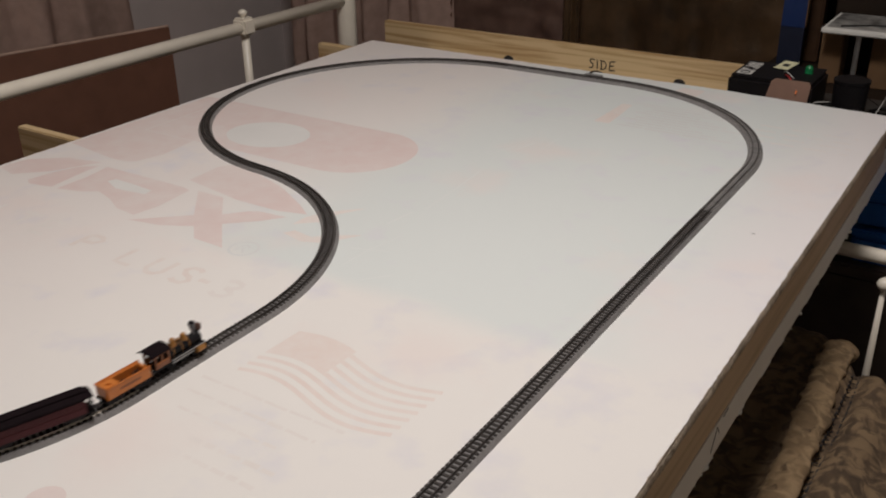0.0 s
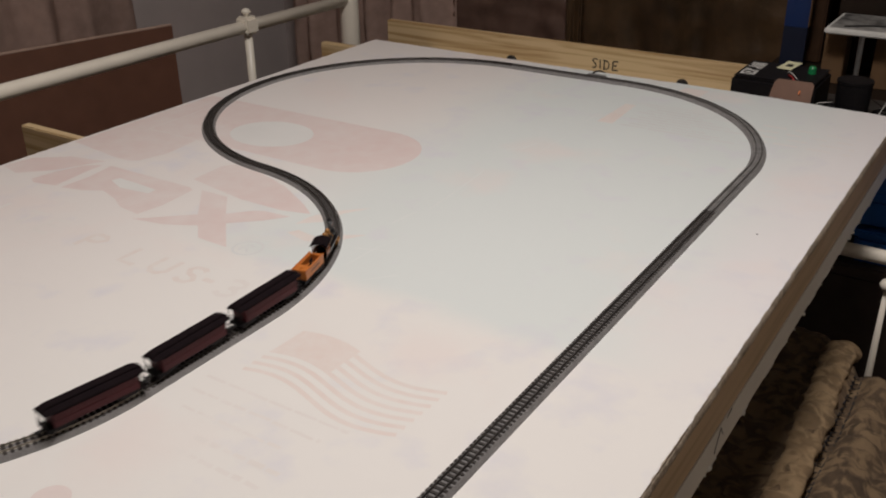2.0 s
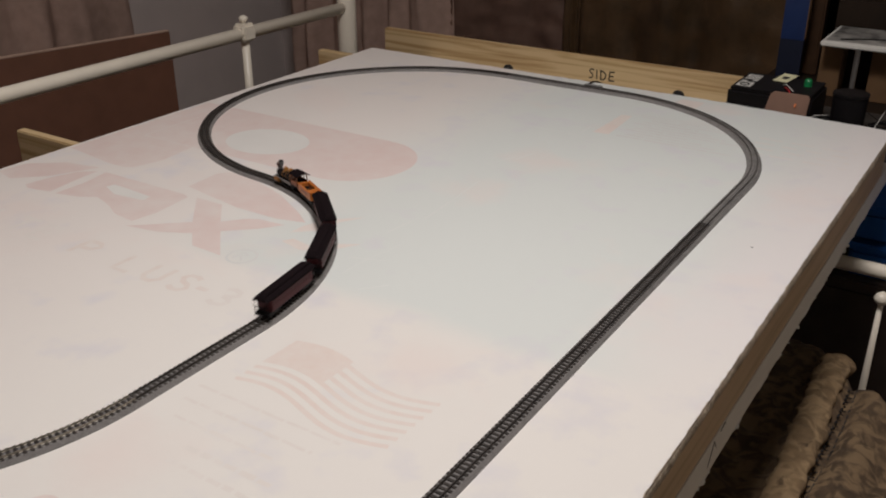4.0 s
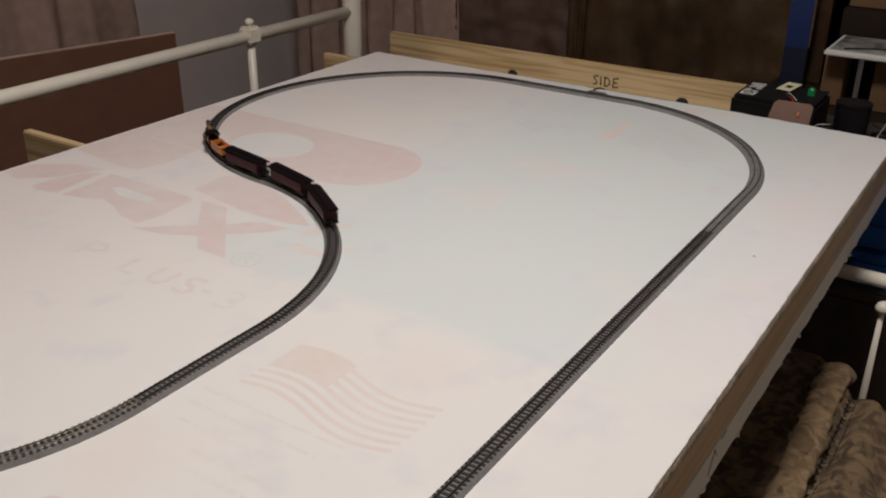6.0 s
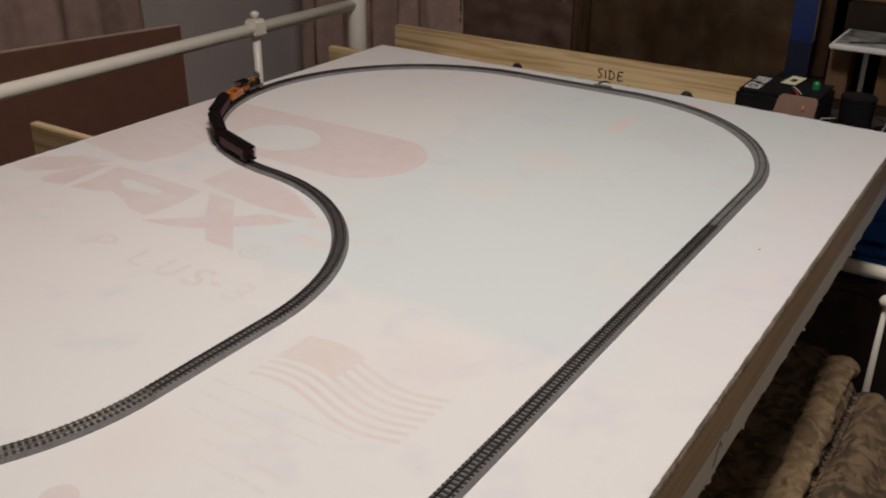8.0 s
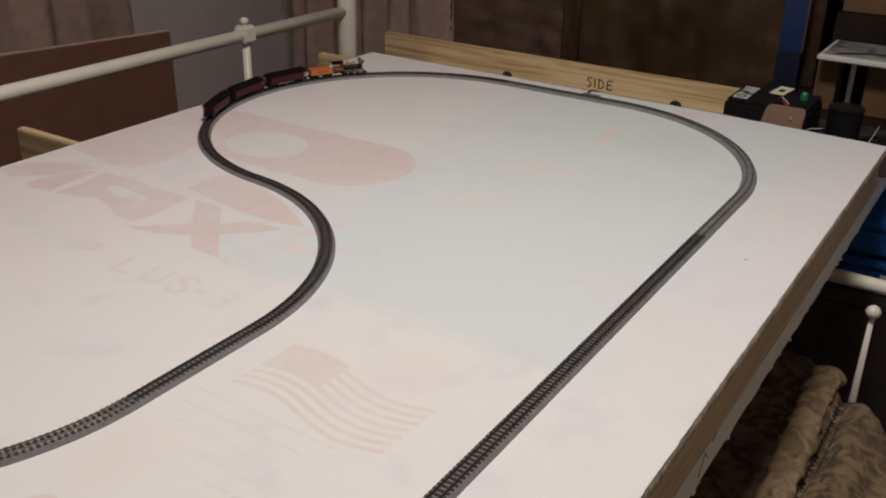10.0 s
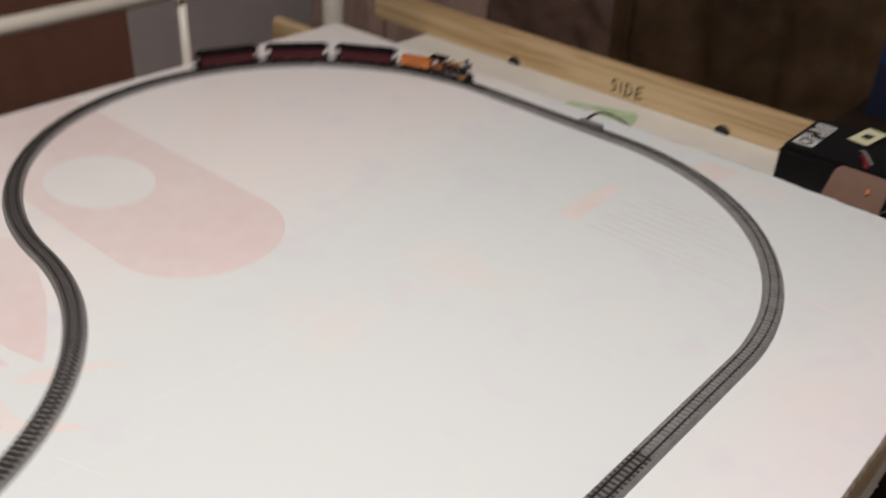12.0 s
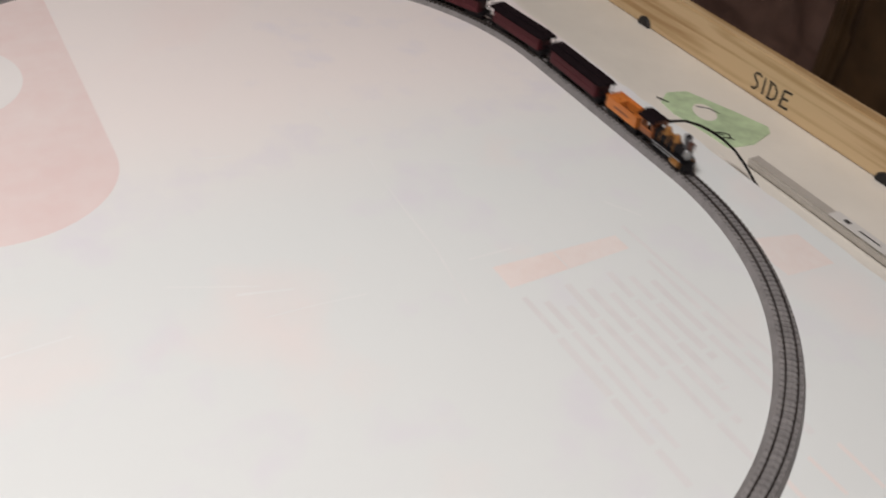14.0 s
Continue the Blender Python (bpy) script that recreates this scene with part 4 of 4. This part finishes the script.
COACHES += [copy_thing(COACHES[0], Matrix.Identity(4)) for _ in range(2)]

# ---- bed ----
XB = -1.50
bed = empty("bed_frame")
tagged(bed, "cream-white enamelled metal bed frame with knob-topped posts", "bed")
part("top_rail", tube([(XB, -0.4, 0.787), (XB, 0.9, 0.787), (XB, 1.98, 0.784)], 0.0158, 20), BED, bed, smooth=True)
for y in (0.2, 1.575):
    part("joint_block", box(XB - 0.021, XB + 0.021, y - 0.022, y + 0.022, 0.767, 0.810, 0.006), BED, bed)
    fin = [(XB, y, 0.808), (XB, y, 0.813), (XB, y, 0.816), (XB, y, 0.822), (XB, y, 0.827), (XB, y, 0.830)]
    part("finial", tube(fin, [0.008, 0.005, 0.009, 0.0125, 0.009, 0.002], 16), BED, bed, "round white finial", smooth=True)
    part("spindle", tube([(XB, y, 0.25), (XB, y, 0.79)], 0.0105, 14), BED, bed, smooth=True)
part("corner_post", tube([(XB, 1.986, 0.0), (XB, 1.986, 0.98), (XB, 1.986, 1.0)], [0.027, 0.027, 0.015], 22), BED, bed, "thick white corner post", smooth=True)
part("low_rail", tube([(XB, -0.4, 0.30), (XB, 1.99, 0.30)], 0.014, 14), BED, bed, smooth=True)

panel = empty("hardboard_panel", pose(-1.93, 1.703, 0, 0, 0, -14))
tagged(panel, "dark brown hardboard panel standing on edge behind the bed rail", "panel")
part("sheet", box(-0.006, 0.006, -0.95, 0.0, 0, 0.717, 0.001), HARDBOARD, panel)
# light on the panel's top edge, put in as a paler strip
part("lit_edge", box(-0.0055, 0.0055, -0.9495, -0.0005, 0.7172, 0.722, 0.001), mat("lit_hardboard_edge", (0.48, 0.34, 0.27), 0.8, vary=0.2, scale=60), panel, "pale strip painting the light on the panel's top edge")

# ---- power pack and gadgets behind the foam board ----
pack = empty("power_pack")
tagged(pack, "black model train power pack with white label and lights", "power supply")
part("case", box(-0.352, -0.178, 1.842, 1.992, ZL, 0.752, 0.006), BLACK, pack, "black plastic case")
part("lid", box(-0.349, -0.181, 1.848, 1.989, 0.7522, 0.755, 0.0015), BLACK, pack)
ZK = 0.7552
part("label", box(-0.342, -0.311, 1.866, 1.893, ZK, ZK + 0.0006), LABEL, pack, "white label square with a dark ring")
bm = bmesh.new()
ring = [(-0.3265 + 0.0095 * math.cos(k * math.tau / 24), 1.8795 + 0.0085 * math.sin(k * math.tau / 24), ZK + 0.0008) for k in range(25)]
tube(ring, 0.0014, 6, bm)
part("label_ring", bm, MARKER, pack)
for k, (a, c) in enumerate(((0.0, 0.031), (0.0, 0.012), (0.020, 0.031), (0.0, 0.031), (0.004, 0.031), (0.0, 0.031), (0.0, 0.031))):
    part("label_bar", box(-0.342 + a, -0.342 + c, 1.898 + k * 0.0108, 1.9035 + k * 0.0108, ZK, ZK + 0.0006), LABEL, pack)
note = turned(box(-0.016, 0.016, -0.030, 0.030, 0, 0.0008), pose(-0.262, 1.962, ZK + 0.004, 3, 0, -10))
part("note_label", note, NOTE, pack, "pale yellow label with a dark mark")
part("label_bar", turned(box(-0.006, 0.007, -0.010, 0.008, 0.0009, 0.0012), pose(-0.262, 1.962, ZK + 0.004, 3, 0, -10)), MARKER, pack)
part("led", tube([(-0.196, 1.781, 0.750), (-0.196, 1.785, 0.756)], 0.0016, 10), LED_O, pack, "glowing amber light")
part("knob", tube([(-0.208, 1.935, ZK), (-0.208, 1.935, ZK + 0.012), (-0.208, 1.935, ZK + 0.016)], [0.0085, 0.008, 0.005], 16), GREEN_KNOB, pack, "green control knob")

card = prism([(-0.048, -0.058), (0.043, -0.058), (0.041, 0.052), (0.036, 0.058), (-0.030, 0.058), (-0.037, 0.050)], -0.0015, 0.0015)
flap = part("cardboard_flap", turned(card, pose(-0.213, 1.770, 0.7225, 57, 0, 0)), CARD)
tagged(flap, "small piece of brown cardboard leaning on the power pack", "cardboard")

pot = empty("black_pot")
tagged(pot, "black round plastic pot on a dark tray", "pot")
PX, PY = -0.114, 1.905
part("wall", tube([(PX, PY, ZL + 0.0045), (PX, PY, 0.690), (PX, PY, 0.755), (PX, PY, 0.7555), (PX, PY, 0.700)], [0.031, 0.033, 0.035, 0.031, 0.028], 28), BLACK, pot)
part("rim", tube([(PX, PY, 0.7565), (PX, PY, 0.762), (PX, PY, 0.7625), (PX, PY, 0.757)], [0.036, 0.036, 0.031, 0.031], 28), BLACK, pot)
tray = part("dark_tray", box(-0.205, 0.002, 1.765, 2.088, ZL, ZL + 0.004, 0.0015), mat("scuffed_black_tray", (0.035, 0.034, 0.033), 0.35, vary=0.6, scale=25))
tagged(tray, "thin scuffed black tray on the lower foam board", "tray")
for pts_, m, lab in (
    ([(-0.252, 1.900, ZK + 0.004), (-0.244, 1.890, ZK + 0.010), (-0.232, 1.880, ZK + 0.006), (-0.222, 1.868, ZK + 0.002)], LABEL, "thin grey wire over the power pack"),
    ([(-0.183, 1.80, 0.68), (-0.178, 1.81, 0.715), (-0.163, 1.82, 0.728), (-0.140, 1.83, 0.730)], LABEL, "thin white wire beside the pot"),
    ([(-0.170, 1.79, 0.68), (-0.180, 1.80, 0.712), (-0.188, 1.80, 0.722)], LABEL, "thin white wire beside the pot"),
    ([(-0.060, 1.79, 0.68), (-0.050, 1.83, 0.715), (-0.044, 1.90, 0.735)], LABEL, "thin white wire beside the pot"),
    ([(-0.15, 1.98, 0.677), (-0.12, 1.99, 0.70), (-0.09, 1.985, 0.705), (-0.05, 1.99, 0.68)], BLACK, "black wire behind the pot"),
):
    tagged(part("wire", tube(pts_, 0.0008, 6), m, smooth=True), lab, "wire", "loose wires")

def coil(x, y, z, r, turns, seed):
    """A loose coil of cable lying on the tray."""
    rc = random.Random(seed)
    return [(x + (r + rc.uniform(-0.004, 0.004)) * math.cos(k * 0.6), y + (r + rc.uniform(-0.004, 0.004)) * 0.8 * math.sin(k * 0.6), z + 0.0016 * (k % 5) + 0.0025 * k / 10) for k in range(int(turns * 10))]


for x, y, r, turns, seed in ((-0.052, 1.850, 0.030, 2.5, 1), (-0.045, 1.960, 0.034, 3.0, 2), (-0.160, 1.955, 0.020, 2.0, 3)):
    tagged(part("cable", tube(coil(x, y, ZL + 0.006, r, turns, seed), 0.0018, 7), BLACK, smooth=True), "coil of thin black cable on the dark tray", "cable", "coiled cables")
RED = mat("red_sleeve", (0.30, 0.018, 0.02), 0.5, vary=0.1, scale=200)
lead_red = [(-0.246, 1.893, ZK + 0.0015), (-0.238, 1.880, ZK + 0.0035), (-0.230, 1.866, ZK + 0.003), (-0.224, 1.852, ZK + 0.0015)]
tagged(part("wire", tube(lead_red, 0.0022, 8), RED, smooth=True), "short red-sleeved wire lying on the power pack", "wire", "loose wires")
connector_red = empty("wire_connector")
tagged(connector_red, "small red wire connector on the dark tray", "connector")
part("housing", box(-0.028, -0.004, 1.878, 1.888, ZL + 0.0045, ZL + 0.016, 0.0015), RED, connector_red)
part("pin", box(-0.033, -0.0282, 1.881, 1.885, ZL + 0.008, ZL + 0.012, 0.0004), STEEL, connector_red)

# cabinet with a white-topped stand and boxes, farther back
cab = empty("dark_cabinet")
tagged(cab, "dark wooden cabinet behind the layout", "cabinet")
part("body", box(-0.39, 0.60, 2.11, 2.55, 0.0, 0.650, 0.004), DARKWOOD, cab)
part("top", box(-0.395, 0.605, 2.105, 2.555, 0.6505, 0.668, 0.003), DARKWOOD, cab)
ZC = 0.6685
stand = empty("white_topped_stand")
tagged(stand, "small stand with a scuffed white top and a steel column", "stand")
part("top", box(-0.238, 0.03, 2.140, 2.330, 0.798, 0.811, 0.003), LABEL, stand, "scuffed white top")
part("top_mark", box(-0.229, 0.026, 2.152, 2.326, 0.8112, 0.8116), mat("scuffed_dark_top", (0.06, 0.06, 0.06), 0.4, vary=0.5, scale=45, tone=(0.5, 0.49, 0.47)), stand, "grey scuffed patch")
bm = bmesh.new()
tube([(-0.20 + 0.21 * k / 12, 2.166 + 0.045 * math.sin(k * math.pi / 12), 0.8118) for k in range(13)], 0.003, 6, bm)
part("dark_streak", bm, BLACK, stand)
part("column", tube([(-0.158, 2.165, ZC), (-0.158, 2.165, 0.798)], 0.006, 12), STEEL, stand)
part("foot", box(-0.175, -0.13, 2.145, 2.185, ZC, ZC + 0.008, 0.002), BLACK, stand)
for x0, x1, y0 in ((-0.244, -0.196, 2.20), (-0.132, 0.02, 2.20)):
    b = part("cardboard_box", box(x0, x1, y0, y0 + 0.07, ZC, 0.796, 0.002), CARD_DIM)
    tagged(b, "brown cardboard box under the white-topped stand", "box", "cardboard boxes")
b = part("cardboard_box", box(-0.24, 0.10, 2.35, 2.53, 0.876, 1.10, 0.003), CARD_DIM)
tagged(b, "brown cardboard box on top of the dark block", "box", "cardboard boxes")
# dark block added in place of the dark gap behind the stand
crate = part("dark_gap_block", box(-0.25, 0.12, 2.34, 2.545, ZC, 0.875, 0.004), DARKWOOD)
tagged(crate, "dark block added on the cabinet to fill the dark gap", "crate")
shelf = empty("dark_bookcase")
tagged(shelf, "tall dark wooden bookcase against the wall", "bookcase")
REDWOOD = mat("red_brown_wood", (0.052, 0.026, 0.013), 0.55, vary=0.35, scale=30, spec=0.25)
part("back", box(-0.38, 0.68, 2.80, 2.82, 0.0, 1.88, 0.002), DARKWOOD, shelf)
for x in (-0.40, 0.68):
    part("side_panel", box(x, x + 0.0195, 2.57, 2.8195, 0.0, 1.9, 0.003), REDWOOD, shelf, "red-brown wooden side panel")
for z in (0.10, 0.48, 0.86, 1.24, 1.62, 1.88):
    part("shelf_board", box(-0.380, 0.6795, 2.575, 2.7995, z, z + 0.0195, 0.002), DARKWOOD, shelf)
post = part("wooden_post", box(-0.328, -0.284, 2.375, 2.415, ZC, 1.45, 0.004), REDWOOD)
tagged(post, "red-brown wooden post standing beside the blue board", "post")
blue = empty("blue_board")
tagged(blue, "deep blue plastic board standing upright behind the power pack", "board")
part("face", box(-0.366, -0.309, 2.30, 2.314, 0.770, 1.2, 0.001), BLUE, blue)
# lower part of the same board, in a much darker blue
part("foot", box(-0.366, -0.309, 2.3005, 2.3135, ZC, 0.7698), mat("dark_lower_blue", (0.003, 0.007, 0.026), 0.6), blue)
part("edge_strip", box(-0.3085, -0.306, 2.298, 2.314, 0.775, 1.2), CARD_DIM, blue)
# ---- beside and below the bench ----
def quilt_z(x, y):
    """Height of the quilt's cover, with its folds and puffs."""
    z = 0.462 + 0.018 * math.exp(-((x - 0.036 - 0.01 * math.sin(y * 7)) / 0.024) ** 2)
    z -= 0.014 * math.exp(-((x - 0.066 - 0.01 * math.sin(y * 7)) / 0.008) ** 2)
    z += 0.024 * math.exp(-((x - 0.110) / 0.03) ** 2)
    z -= 0.45 * max(0, x - 0.21) ** 1.2
    return z + 0.006 * noise.noise(Vector((x * 30, y * 30, 0))) + 0.007 * noise.noise(Vector((x * 7, y * 5, 4))) + 0.005 * noise.noise(Vector((x * 80, y * 60, 2)))


quilt = bmesh.new()
nx, ny = 90, 120
qv = []
for i in range(nx + 1):
    row = []
    for j in range(ny + 1):
        u, v = i / nx, j / ny
        x = -0.34 + 0.90 * u
        far = 1.395 - 1.2 * max(0, x) - 0.012 * math.sin(x * 30)
        y = 0.1 + (far - 0.1) * v
        z = quilt_z(x, y)
        end = max(0, (v - 0.972) / 0.028)
        z -= 0.16 * end ** 2.2
        row.append(quilt.verts.new((x, y, z)))
    qv.append(row)
for i in range(nx):
    for j in range(ny):
        quilt.faces.new((qv[i][j], qv[i + 1][j], qv[i + 1][j + 1], qv[i][j + 1]))
qt = empty("quilt")
tagged(qt, "tan and brown floral quilt with a rolled edge beside the bench", "quilt")
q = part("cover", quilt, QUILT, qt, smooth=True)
q.modifiers.new("thick", "SOLIDIFY").thickness = 0.012
roll = [(0.040, 0.1, 0.478), (0.044, 0.5, 0.480), (0.048, 0.8, 0.482), (0.046, 0.95, 0.484), (0.042, 1.08, 0.484), (0.037, 1.18, 0.484), (0.033, 1.27, 0.482), (0.033, 1.315, 0.474), (0.035, 1.334, 0.450), (0.037, 1.342, 0.400)]
fine = []
for a, c in zip(roll, roll[1:]):
    fine += [Vector(a).lerp(Vector(c), k / 14) for k in range(14)]
bm = tube(fine, [0.0228 + 0.004 * noise.noise(v * 22) for v in fine], 24)
for v in bm.verts:
    v.co.z = 0.474 + (v.co.z - 0.480) * 0.42
    v.co += Vector((noise.noise(v.co * 60), noise.noise(v.co * 60 + Vector((5, 0, 0))), noise.noise(v.co * 60 + Vector((0, 5, 0))))) * 0.004
    # gathered pleats across the roll, ruffled along its inner side
    v.co.z += 0.0016 * math.sin(v.co.y * 290 + v.co.x * 70 + 2.5 * noise.noise(Vector((0, v.co.y * 18, 1))))
    if v.co.x < 0.034:
        v.co.x += 0.007 * noise.noise(Vector((7, v.co.y * 75, 3)))
part("rolled_edge", bm, LIT_ROLL, qt, "tan floral rolled edge", smooth=True)
stitch = bmesh.new()
rs = random.Random(21)
for k in range(68):
    y = 0.35 + 0.0145 * k
    x = 0.066 + 0.006 * math.sin(y * 7)
    if y < 1.395 - 1.2 * x - 0.06:
        for dx, dy in ((-0.004, 0.001), (0.007, 0.0)):
            p, q = (x + dx, y + dy), (x + dx + 0.001, y + dy + 0.009)
            tube([(*p, quilt_z(*p) + 0.001), (*q, quilt_z(*q) + 0.001)], rs.uniform(0.0012, 0.0019), 5, stitch)
        p, q = (x - 0.003, y), (x + 0.006, y + 0.008)
        tube([(*p, quilt_z(*p) + 0.0005), (*q, quilt_z(*q) + 0.0005)], 0.0009, 5, stitch)
part("stitching", stitch, MARKER, qt, "dark stitching along the roll")
base = part("mattress", box(-0.9, 0.36, -0.3, 1.0, 0.0, 0.30, 0.03), CARPET)
tagged(base, "dark mattress under the quilt", "mattress")

TUB_BLUE = mat("bright_blue_plastic", (0.015, 0.10, 0.37), 0.4, vary=0.1, scale=14)
side_bed = empty("white_metal_rack")
tagged(side_bed, "white enamelled metal rack with a ball-topped rod", "rack")
part("cross_rail", tube([(-0.25, 1.52, 0.560), (0.6, 1.52, 0.552)], 0.013, 16), BED, side_bed, smooth=True)
part("rod", tube([(0.064, 1.475, 0.517), (0.064, 1.475, 0.32), (0.068, 1.475, 0.0)], [0.0045, 0.0065, 0.008], 14), BED, side_bed, smooth=True)
part("ball", tube([(0.064, 1.475, 0.516), (0.064, 1.475, 0.521), (0.064, 1.475, 0.528), (0.064, 1.475, 0.535), (0.064, 1.475, 0.540)], [0.006, 0.011, 0.0135, 0.010, 0.003], 16), BED, side_bed, "round white ball", smooth=True)
for x in (-0.24, 0.59):
    part("leg", tube([(x, 1.52, 0.0), (x, 1.52, 0.575)], 0.014, 14), BED, side_bed, smooth=True)
for k, (z0, z1) in enumerate(((0.40, 0.475), (0.485, 0.56))):
    tub = empty("storage_box")
    tagged(tub, "blue plastic storage box stacked under the layout", "box", "stacked blue boxes")
    part("tub", box(-0.05, 0.34, 1.82, 2.09, z0, z1 - 0.016, 0.008), TUB_BLUE, tub)
    part("lid", box(-0.055, 0.345, 1.815, 2.095, z1 - 0.0155, z1, 0.004), TUB_BLUE, tub)
    part("label", box(0.03, 0.10, 1.8135, 1.8145, z0 + 0.02, z0 + 0.05), LABEL, tub, "white paper label")
# dark block added to fill the dark void beneath the boxes
VOID_BROWN = mat("void_dark_brown", (0.045, 0.031, 0.025), 0.6, vary=0.3, scale=20)
low = empty("dark_chest")
tagged(low, "low dark block added to fill the void under the blue boxes", "chest")
part("body", box(-0.195, 0.395, 1.805, 2.095, 0.0, 0.372, 0.004), VOID_BROWN, low)
part("lid", box(-0.20, 0.40, 1.80, 2.10, 0.3725, 0.398, 0.005), VOID_BROWN, low)



def motions():
    """The train runs along the track at about 0.149 metres a second, gaining a little."""
    def nose(t):
        drift = np.interp(t, (0, 3, 5.5, 7.5, 9, 11.5, 13, 14), (0, 0, -0.005, -0.009, -0.008, -0.003, 0.001, 0.004))
        return 0.100 + 0.1456 * t + 0.00027 * t * t + float(drift)

    def ride(back, half, t):
        a, _ = at_s(nose(t) - back - half)
        b, _ = at_s(nose(t) - back + half)
        m = (a + b) / 2
        return pose(m.x, m.y, ZR, 0, 0, math.degrees(math.atan2(b.y - a.y, b.x - a.x)))

    times = [k * 0.2 for k in range(71)]
    walk(ENGINE, [(t, ride(0.0396, 0.012, t)) for t in times])
    walk(TENDER, [(t, ride(0.1115, 0.0145, t)) for t in times])
    for k, c in enumerate(COACHES):
        walk(c, [(t, ride(0.203 + 0.1205 * k, 0.0323, t)) for t in times])
    turn = 0.149 / 0.0066
    for w in DRIVERS:
        x = w.location.x
        walk(w, [(k / 15, pose(x, 0, 0.0066) @ Matrix.Rotation(turn * k / 15, 4, "Y")) for k in range(211)])


motions()
